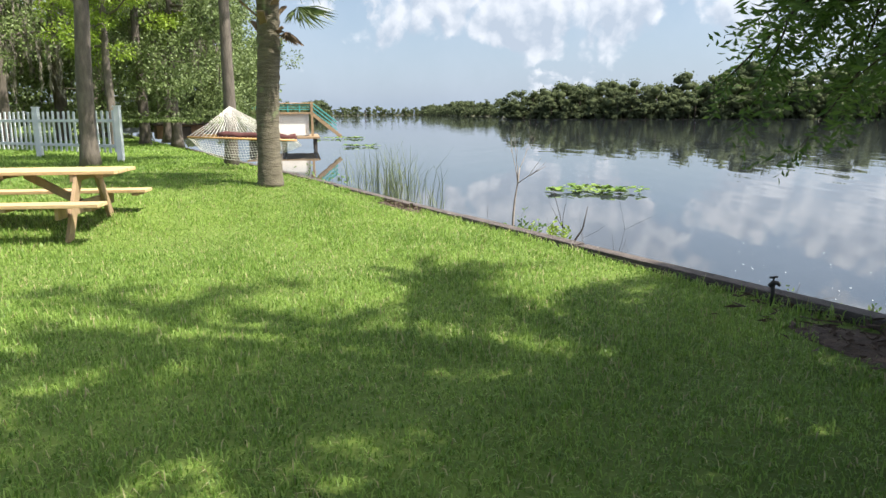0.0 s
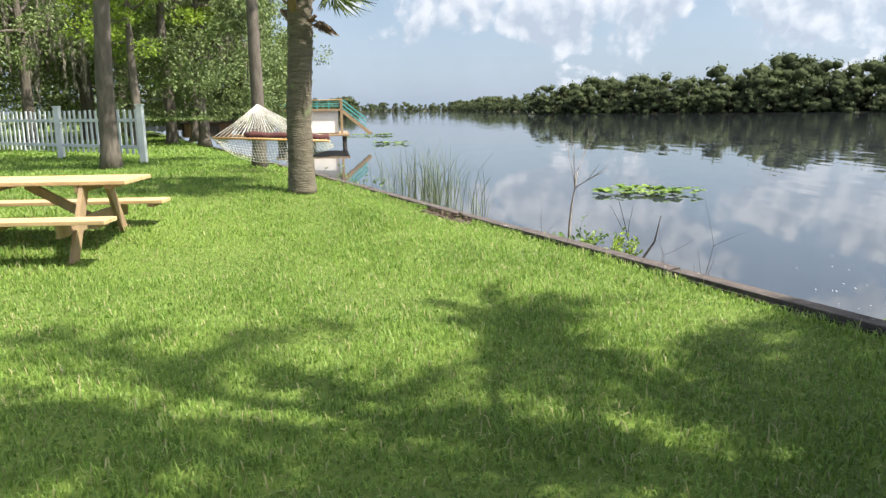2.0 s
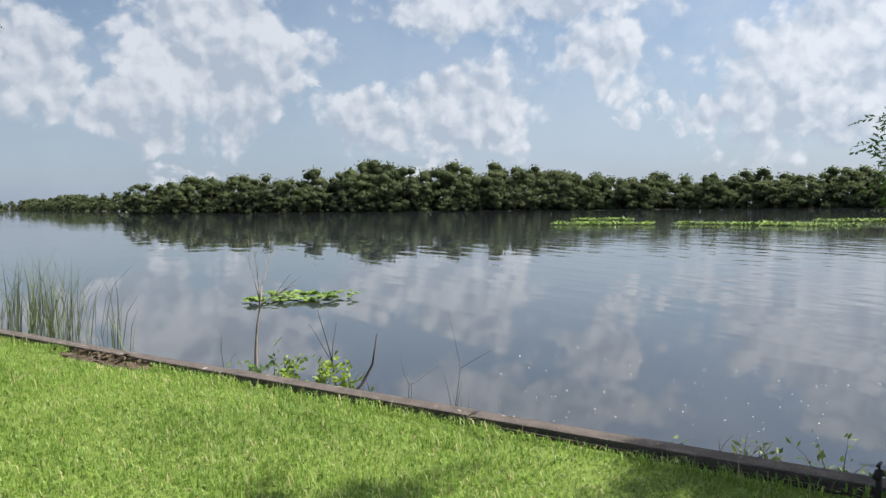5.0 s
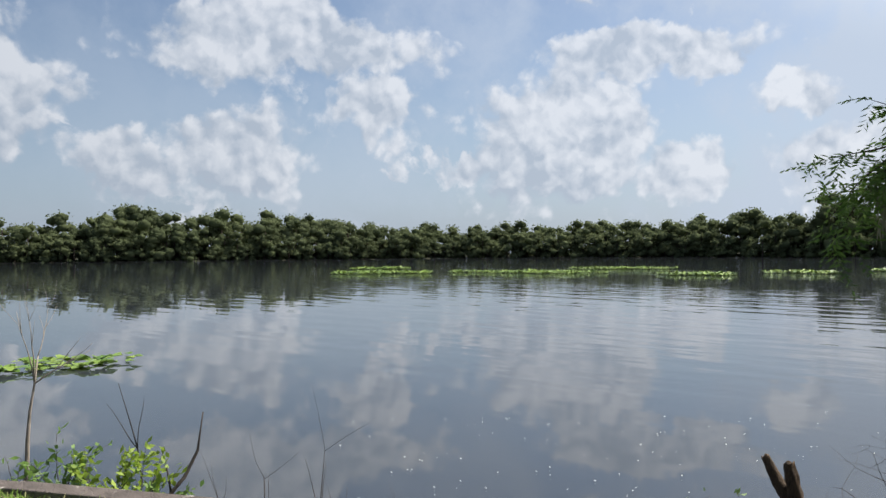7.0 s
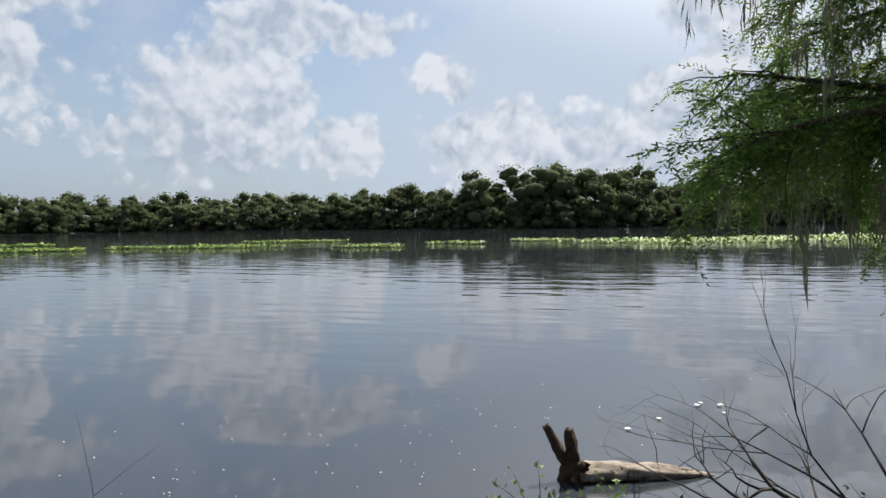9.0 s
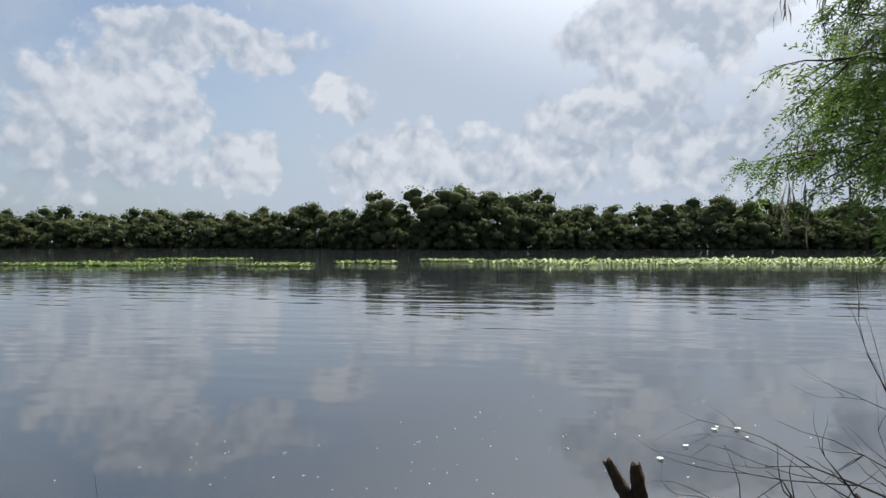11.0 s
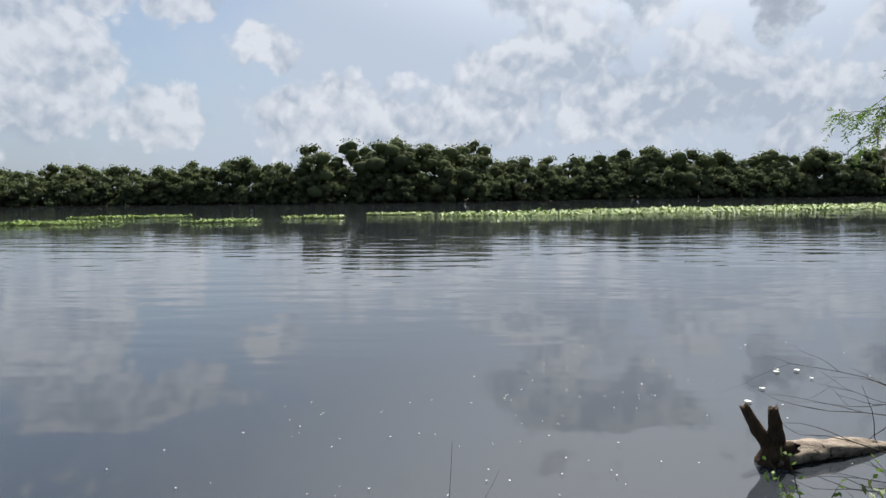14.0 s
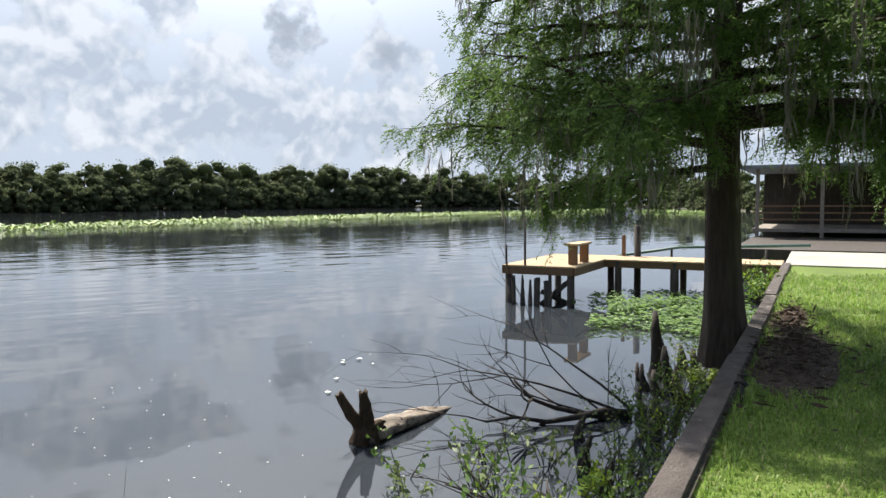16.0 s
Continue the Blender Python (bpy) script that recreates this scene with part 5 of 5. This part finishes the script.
def cypress():
    t = thing("cypress_tree", "bald cypress with dark fluted trunk, feathery leaves and hanging moss", "tree", CYP)
    top = CYP + Vector((0.25, 0.1, 11.0))
    v, f = [], []
    steps, sides = 40, 28
    for i in range(steps + 1):
        h = (top - CYP).length * i / steps
        c = CYP.lerp(top, i / steps) + Vector((0.04 * math.sin(h * 0.9), 0.04 * math.cos(h * 0.7), 0))
        r = 0.185 * (1 - 0.075 * h) + 0.09 * math.exp(-h / 0.38)
        for k in range(sides):
            a = 2 * math.pi * k / sides
            rr = r * (1 + (0.11 * math.exp(-h / 1.2) + 0.02) * math.sin(5 * a + 0.3 * h) + 0.05 * math.exp(-h / 0.6) * math.sin(9 * a + 1) + RNG.uniform(-0.02, 0.02))
            v.append(c + Vector((math.cos(a) * rr, math.sin(a) * rr, 0)))
    for i in range(steps):
        for k in range(sides):
            f.append((i * sides + k, i * sides + (k + 1) % sides, (i + 1) * sides + (k + 1) % sides, (i + 1) * sides + k))
    f.append(tuple(steps * sides + k for k in range(sides)))
    part("trunk", mesh_from("trunk", v, f, M_CYPBARK, True), t)
    # limbs: height above the lawn, yaw, reach, rise
    droopy = [(2.1, 68, 2.6, 0.2), (2.2, 82, 2.3, 0.2), (2.15, 38, 2.5, 0.2), (2.1, 12, 2.4, 0.2), (2.0, -12, 2.4, 0.2), (1.85, -38, 2.7, 0.2), (2.0, -60, 2.6, 0.22), (1.85, -88, 2.5, 0.2), (1.65, -58, 2.0, 0.15), (2.1, 120, 3.0, 0.2), (2.05, 152, 2.8, 0.2)]
    limbs = droopy + [(2.4, 135, 3.2, 0.1), (2.6, 112, 3.2, 0.1), (3.1, 128, 3.2, 0.15), (3.8, 135, 3.0, 0.2), (2.4, -75, 2.7, 0.14), (2.4, -44, 2.5, 0.12), (2.7, -100, 2.6, 0.2), (2.5, -20, 2.1, 0.12), (2.2, 100, 2.6, 0.05), (2.8, 52, 2.0, 0.2), (2.7, 24, 2.0, 0.2), (2.7, 72, 2.2, 0.14),
             (3.1, 25, 2.2, 0.25), (2.9, 92, 2.5, 0.14), (3.4, -60, 2.5, 0.3), (3.6, 110, 2.7, 0.3), (3.3, -85, 2.5, 0.2), (3.0, -35, 2.3, 0.2), (3.7, -75, 2.5, 0.2), (2.9, -60, 2.7, 0.15), (3.5, -20, 2.2, 0.2), 
             (2.9, 140, 3.0, 0.15), (2.6, -160, 3.0, 0.15), (2.4, -130, 3.0, 0.1), (3.3, 180, 3.2, 0.2), (3.0, -145, 3.0, 0.2), (3.5, 155, 3.0, 0.25), (3.9, -30, 2.3, 0.3), (4.2, -90, 2.4, 0.35), (4.0, -125, 2.6, 0.3),
             (4.5, 70, 2.5, 0.35), (4.7, 150, 2.7, 0.35), (4.3, 120, 2.7, 0.3), (4.9, -140, 2.7, 0.35), (4.6, 10, 2.4, 0.35), (4.4, -55, 2.4, 0.3), (5.4, -60, 2.3, 0.4), (5.2, -110, 2.4, 0.4), (5.7, 20, 2.4, 0.4), (6.0, 110, 2.5, 0.4),
             # first nine here are unseen, added overhead where they shade the lawn
             (4.4, 112, 3.3, 0.2), (4.9, 103, 3.2, 0.22), (5.3, 122, 3.0, 0.25), (4.7, 80, 3.4, 0.2), (4.5, 94, 3.4, 0.2), (6.2, 140, 2.6, 0.35), (4.6, -2, 2.4, 0.2), (4.9, -30, 2.5, 0.2), (4.3, 30, 2.4, 0.2), (6.3, -110, 2.3, 0.4), (6.8, -10, 2.2, 0.45), (7.1, 90, 2.2, 0.45), (7.5, -170, 2.1, 0.45), (8.1, -70, 1.9, 0.5), (8.6, 60, 1.8, 0.5), (9.2, 160, 1.5, 0.6), (9.8, -40, 1.3, 0.6)]
    tips = []
    for h, yaw, reach, rise in limbs:
        start = CYP.lerp(top, (h + 0.35) / 11.0)
        way = Vector((-math.sin(radians(yaw)), math.cos(radians(yaw)), rise))
        lines = []
        pts = wander(start, way, reach, 8, 0.07, 0.058 if (h, yaw, reach, rise) in droopy else 0.035)
        lines.append((pts, [0.045 * (1 - 0.85 * i / 8) + 0.004 for i in range(9)]))
        for i in range(2, 9):
            for _ in range(3 if h < 6 else 2):
                d = (pts[i] - pts[i - 1]).normalized() + Vector(RNG.normal(size=3)) * 0.55 + Vector((0, 0, -0.15))
                sub = wander(pts[i], d, reach * RNG.uniform(0.16, 0.34), 4, 0.16, 0.12)
                lines.append((sub, [0.009, 0.007, 0.005, 0.003, 0.002]))
        limb = part("limb", tubes("limb", lines, M_CYPBARK, 6), t)
        low = h < 4.0
        stems, nb, na, nl = sprays([(p[2:] if k == 0 else p, r) for k, (p, r) in enumerate(lines)], 24.0 if low else 11.5, 0.28, 0.6)
        part("foliage", leaves("foliage", nb, na, nl * (1 if low else 1.4), 0.0145 if low else 0.028, M_NEEDLE), limb, "feathery green needles")
        tips += [p for pp, _ in lines for p in pp[2:-1]]
    T = np.array([tuple(p) for p in tips if 1.8 < p.z < 5.0])
    for p in T[RNG.integers(0, len(T), 280)]:
        part("moss", moss_mesh([p], 0.25, min(1.1, p[2] - 1.2)), t, "grey hanging moss")
    return t


cypress()


def cypress_knees():
    spots = [(1.95, 1.15, 0.80, 0.10), (2.35, 0.95, 0.46, 0.08), (2.6, 1.15, 0.28, 0.06), (1.7, 0.75, 0.33, 0.08), (2.9, 0.95, 0.30, 0.07), (3.35, 1.0, 0.22, 0.06), (3.0, 0.7, 0.38, 0.07), (2.2, 1.3, 0.2, 0.05),
             (4.6, 1.25, 0.22, 0.06), (5.3, 1.0, 0.3, 0.06), (3.7, 0.75, 0.28, 0.06), (1.4, 0.95, 0.3, 0.08), (4.1, 0.8, 0.24, 0.05), (5.6, 0.75, 0.24, 0.05)]
    for s_, d_, h, r in spots:
        p = shore(s_, d_, WATER - 0.3)
        hh = h * 1.0 + 0.3
        pts = [p + Vector((0.04 * math.sin(i + s_), 0.03 * math.cos(i * 1.4 + d_), hh * i / 5)) for i in range(6)]
        v, f = tube_data(pts, [r * 1.5, r * 1.35, r * 1.05, r * 0.85, r * 0.6, r * 0.28], 9, 0.14)
        tagged(part("cypress_knee", mesh_from("cypress_knee", v, f, M_DEAD, True)), "dark pointed cypress knee rising from shallow water", "root", "cypress knees")


cypress_knees()


# ---- fallen limbs, log and stump ----
def gnarled(pts, radii, sides, lump, groove, flat=1.0):
    """A tapered trunk piece with lumps and grooves along its grain, and a splintered end."""
    pts = [Vector(p) for p in pts]
    verts, faces = [], []
    n = len(pts)
    for i, p in enumerate(pts):
        d = (pts[min(i + 1, n - 1)] - pts[max(i - 1, 0)]).normalized()
        x = d.cross(Vector((0.31, 0.17, 0.93)) if abs(d.z) < 0.9 else Vector((1, 0.2, 0))).normalized()
        y = d.cross(x)
        for k in range(sides):
            a = 2 * math.pi * k / sides
            q = Vector((math.cos(a) * 2.2, math.sin(a) * 2.2, i * 0.28)) + p * 3
            r = radii[i] * (1 + lump * noise.noise(q) + groove * noise.noise(Vector((math.cos(a) * 5, math.sin(a) * 5, i * 0.06))))
            end = d * (0.05 * noise.noise(Vector((k * 1.7, p.x * 9, p.y * 9)))) if i == n - 1 else Vector()
            o = x * math.cos(a) * r + y * math.sin(a) * r
            o.z *= flat
            verts.append(p + o + end)
    for i in range(n - 1):
        for k in range(sides):
            faces.append((i * sides + k, i * sides + (k + 1) % sides, (i + 1) * sides + (k + 1) % sides, (i + 1) * sides + k))
    faces.append(tuple(range(sides))[::-1])
    faces.append(tuple((n - 1) * sides + k for k in range(sides)))
    return verts, faces


def driftwood():
    s = thing("stump_log", "sunken log with two upright rotten prongs and bleached tapering end", "log", (5.08, 6.27, WATER))

    def piece(name, a, b, r, steps, sides, lump, groove, material, label="", bow=(0, 0, 0), flat=1.0):
        a, b, bow = Vector(a), Vector(b), Vector(bow)
        pts = [a.lerp(b, k / steps) + bow * math.sin(k / steps * math.pi) for k in range(steps + 1)]
        v, f = gnarled(pts, [r(k / steps) for k in range(steps + 1)], sides, lump, groove, flat)
        return part(name, mesh_from(name, v, f, material, True), s, label)

    piece("prong", (5.06, 6.24, -0.72), (5.095, 6.485, -0.34), lambda f: 0.062 - 0.03 * f, 14, 16, 0.35, 0.3, M_STUMP, bow=(0, 0.02, 0.01))
    piece("prong", (5.08, 6.25, -0.72), (5.04, 6.28, -0.335), lambda f: 0.075 - 0.035 * f, 14, 16, 0.4, 0.3, M_STUMP, bow=(0.0, -0.012, 0))
    piece("burl", (5.08, 6.27, -1.1), (5.07, 6.25, -0.6), lambda f: 0.135 - 0.03 * f - 0.05 * max(0, f - 0.8) * 5, 14, 22, 0.4, 0.25, M_STUMP)
    piece("knot", (5.06, 6.22, -0.68), (4.97, 6.12, -0.62), lambda f: 0.06 - 0.02 * f, 5, 12, 0.4, 0.3, M_STUMP)
    piece("log", (5.06, 6.28, -0.735), (5.56, 4.97, -0.81), lambda f: (0.115 - 0.035 * f) * (1 if f < 0.6 else max(0.06, 1 - ((f - 0.6) / 0.4) ** 1.5)), 24, 24, 0.28, 0.22, M_LOG, "sun-bleached log end", (0, 0, 0.015), 0.85)

driftwood()


def fallen_branch(label, start, ways, radius, name="fallen_branch", material=M_DEAD, depth=2, length=1.6, kids=3, wild=0.13, spread=0.42):
    lines = []
    for w, ln in ways:
        branching(start, w, ln, radius, depth, spread, wild, -0.01, kids, lines)
    g = thing(name, label, "branch", start)
    for k, pair in enumerate(lines):
        part("twig" if k else "stem", tubes("twig", [pair], material, 6), g)
    return g


root = shore(3.7, 1.05, WATER + 0.08)
to_lake = Vector((WALL_N[0], WALL_N[1], 0))
along = Vector((WALL_U[0], WALL_U[1], 0))
up = Vector((0, 0, 1))
for k, (a, b, c, ln) in enumerate([(0.95, -0.2, 0.40, 1.9), (0.95, 0.0, 0.46, 1.9), (0.9, 0.2, 0.42, 1.6), (0.85, 0.4, 0.30, 1.3), (0.9, -0.4, 0.30, 1.5)]):
    fallen_branch("dark slender fallen limb with bare twigs arching over the water", root + to_lake * 0.12 * k + along * 0.1 * k, [(to_lake * a + along * b + up * c, ln)], 0.016 if k < 2 else 0.011, depth=2, kids=3, wild=0.12, spread=0.34)
fallen_branch("black waterlogged limb curling along the shallows", root + Vector((0, 0, -0.05)), [((to_lake * 0.5 + along + Vector((0, 0, 0.08))), 1.5), ((to_lake * 0.9 + along * 0.9 + Vector((0, 0, 0.02))), 1.3)], 0.045, wild=0.25)
fallen_branch("crooked dead branch lying by the bank", shore(6.6, 0.7, WATER + 0.02), [((to_lake * 0.9 + along * 0.3 + Vector((0, 0, 0.25))), 0.9), ((to_lake * 0.5 - along + Vector((0, 0, 0.2))), 0.8)], 0.022)


def water_sapling(label, at, height, radius, lean, material, name="dead_sapling", depth=2, kids=3):
    lines = branching(at, (lean[0], lean[1], 1), height, radius, depth, 0.32, 0.07, -0.03, kids)
    g = thing(name, label, "sapling", at)
    for k, pair in enumerate(lines):
        part("twig" if k else "stem", tubes("twig", [pair], material, 6), g)
    return g


water_sapling("bare pale sapling standing in the shallows", Vector((0.95, 12.05, WATER - 0.1)), 1.35, 0.028, (0.10, 0.0), M_PALEWOOD, kids=4)
water_sapling("thin bare stem in the shallows", Vector((1.75, 11.2, WATER - 0.1)), 1.15, 0.010, (-0.03, 0.03), M_DEAD, depth=1, kids=2)
water_sapling("small dry twig in the shallows", Vector((0.55, 11.9, WATER - 0.1)), 0.7, 0.007, (0.0, 0.1), M_DEAD, depth=1, kids=2)
st = Vector((1.57, 10.22, -0.62))
tagged(part("dead_stick", tubes("dead_stick", [([st + Vector((-0.05, 0, -0.3)), st, st + Vector((0.13, 0.02, 0.1)), st + Vector((0.27, 0.05, 0.3)), Vector((1.91, 10.3, 0.01))], [0.022, 0.02, 0.017, 0.013, 0.007]), ([st, st + Vector((-0.03, 0.02, 0.22))], [0.012, 0.006])], M_DEAD, 7)), "curved dark stick poking out of the water", "stick")
for k, (s_, d_, h) in enumerate([(9.3, 1.0, 0.55), (9.05, 1.3, 0.65), (8.8, 1.1, 0.45), (9.6, 0.9, 0.5), (8.55, 0.9, 0.35), (8.2, 0.8, 0.45), (16.0, 1.6, 0.6), (5.6, 1.5, 0.4), (3.2, 1.4, 0.5)]):
    water_sapling("clump of bare dry twigs by the bulkhead", shore(s_, d_, WATER - 0.05), h * 1.25, 0.007, (0.2 * math.sin(k * 2), 0.2 * math.cos(k)), M_DEAD, "dry_twigs", 1, 4)


# ---- shore plants ----
def shrub(label, at, size, count, leaf, material=M_SHRUB, name="shore_plant", stems=7, flat=0.8):
    g = thing(name, label, "plant", at)
    c = Vector(at)
    lines, base, axis = [], [], []
    for k in range(stems):
        a = k * 2.4 + RNG.uniform(-0.5, 0.5)
        pts = wander(c + Vector((math.cos(a), math.sin(a), 0)) * size * 0.15, (math.cos(a) * 0.7, math.sin(a) * 0.7, flat * 1.6), size * RNG.uniform(0.7, 1.2), 5, 0.15, 0.03)
        lines.append((pts, [0.006, 0.005, 0.004, 0.003, 0.002, 0.0015]))
        for _ in range(max(3, count // stems)):
            i = int(RNG.integers(1, 5))
            p = pts[i].lerp(pts[i + 1], RNG.random())
            base.append(tuple(p + Vector(RNG.normal(size=3)) * size * 0.05))
            d = Vector(RNG.normal(size=3)) + Vector((math.cos(a), math.sin(a), 0.5)) * 0.6
            axis.append(tuple(d.normalized()))
    part("stem", tubes("stem", lines, M_DEAD, 5), g)
    part("foliage", leaves("foliage", np.array(base), np.array(axis), leaf * RNG.uniform(0.6, 1.3, len(base)), leaf * 0.45, material), g)
    return g


shrub("leafy green weed rising beside the bulkhead", shore(7.15, 0.75, WATER), 0.72, 60, 0.07, stems=4, flat=1.3)
shrub("small green weed at the water", shore(6.1, 2.2, WATER), 0.36, 36, 0.06, stems=4)
shrub("low weed with yellow-green leaves", shore(8.0, 0.4, WATER + 0.1), 0.6, 36, 0.06, M_LIME, stems=4, flat=1.4)
shrub("low weed with yellow-green leaves", shore(8.9, 0.35, WATER + 0.1), 0.6, 30, 0.06, M_LIME, stems=3, flat=1.4)
for s_, d_, z, n in ((11.0, 1.75, 0.5, 180), (11.4, 1.9, 0.52, 200), (11.9, 1.95, 0.5, 160), (10.75, 1.6, 0.4, 90), (12.3, 1.8, 0.42, 80)):
    shrub("tangle of leafy green weeds in the shallows", shore(s_, d_, WATER), z, n, 0.09, M_LIME if 10.9 < s_ < 11.6 else M_SHRUB, stems=9, flat=0.8)
for k in range(30):
    s_ = 1.2 + 6.2 * (k + 0.5) / 30
    d_ = 0.25 + 0.75 * RNG.random() * min(1.0, 0.55 + 0.12 * k / 3)
    shrub("mixed green weeds growing along the bulkhead foot", shore(s_, d_, WATER + 0.02), RNG.uniform(0.3, 0.55), 150, RNG.uniform(0.035, 0.06), [M_SHRUB, M_OAK, M_LIME, M_SHRUB][k % 4], stems=8, flat=0.9)
for k in range(9):
    shrub("leafy weeds among the fallen limbs", shore(5.4 + 0.2 * k, 1.3 + 0.55 * math.sin(k * 2.3), WATER + 0.02), RNG.uniform(0.25, 0.5), 70, 0.07, [M_OAK, M_SHRUB, M_LIME][k % 3], stems=6)
for k in range(7):
    shrub("bright weeds by the dock end of the bulkhead", shore(-4.9 + 0.45 * k, 0.35 + 0.1 * math.sin(k), -0.45), 0.55, 110, 0.08, M_LIME if k % 2 else M_SHRUB, stems=8)


def reeds(name, label, at, spread, count, height):
    n = count
    base = np.c_[at[0] + RNG.normal(0, spread, n), at[1] + RNG.normal(0, spread * 0.8, n), np.full(n, WATER - 0.05)]
    L = height * RNG.uniform(0.45, 1.15, n)
    a = RNG.uniform(0, 6.28, n)
    lean = RNG.uniform(0.03, 0.75, n)
    f = np.c_[np.cos(a), np.sin(a), 0 * a]
    sd = np.c_[-np.sin(a), np.cos(a), 0 * a] * 0.0055
    mid = base + f * (L * lean * 0.3)[:, None] + np.array([0, 0, 0.6]) * L[:, None]
    tip = base + f * (L * lean)[:, None] + np.array([0, 0, 0.97]) * L[:, None]
    v = np.stack([base - sd, base + sd, mid + sd, mid - sd, tip], 1).reshape(-1, 3)
    loops = (np.arange(n)[:, None] * 5 + np.array([0, 1, 2, 3, 3, 2, 4])).ravel()
    return tagged(part(name, fast_mesh(name, v, loops, np.tile([4, 3], n), M_REED)), label, "reeds", kind="stuff")


reeds("reeds", "tall thin grey-green reeds standing in the shallows", (-1.35, 16.4), 0.42, 150, 1.5)
reeds("reeds", "tall thin grey-green reeds standing in the shallows", (-2.0, 17.3), 0.45, 110, 1.4)
reeds("reeds", "sparse reeds near the bulkhead", (-0.4, 14.6), 0.16, 20, 1.15)
for k in range(6):
    shrub("green leafy weed by the bulkhead", shore(17.5 + 0.9 * k, 0.6 + 0.3 * math.sin(k * 2), WATER + 0.1), 0.7, 60, 0.10, M_SHRUB, stems=6, flat=1.2)
for k in range(5):
    water_sapling("grey bare brush by the boathouse", shore(24.5 + 0.5 * k, 1.2 + 0.5 * math.sin(k * 2), WATER), 1.2, 0.012, (0.2 * math.sin(k), 0.2), M_PALEWOOD, "dry_brush", 2, 4)


# ---- garden tap ----
def tap():
    g = thing("standpipe", "small dark iron tap standpipe beside the bulkhead", "tap", shore(5.75, -0.14, 0))
    p = shore(5.75, -0.14, -0.05)
    part("pipe", tubes("pipe", [([p, p + Vector((0, 0, 0.20))], [0.014, 0.014])], M_IRON, 8), g)
    q = p + Vector((0, 0, 0.2))
    part("valve", tubes("valve", [([q + Vector((-0.03, 0, -0.02)), q + Vector((0.0, 0, 0.005)), q + Vector((0.035, 0.01, 0.0)), q + Vector((0.05, 0.01, -0.02))], [0.015, 0.02, 0.014, 0.011])], M_IRON, 8), g)
    part("handle", tubes("handle", [([q + Vector((-0.03, -0.01, 0.045)), q + Vector((0.03, 0.01, 0.045))], [0.008, 0.008]), ([q, q + Vector((0, 0, 0.045))], [0.006, 0.006])], M_IRON, 6), g)


tap()
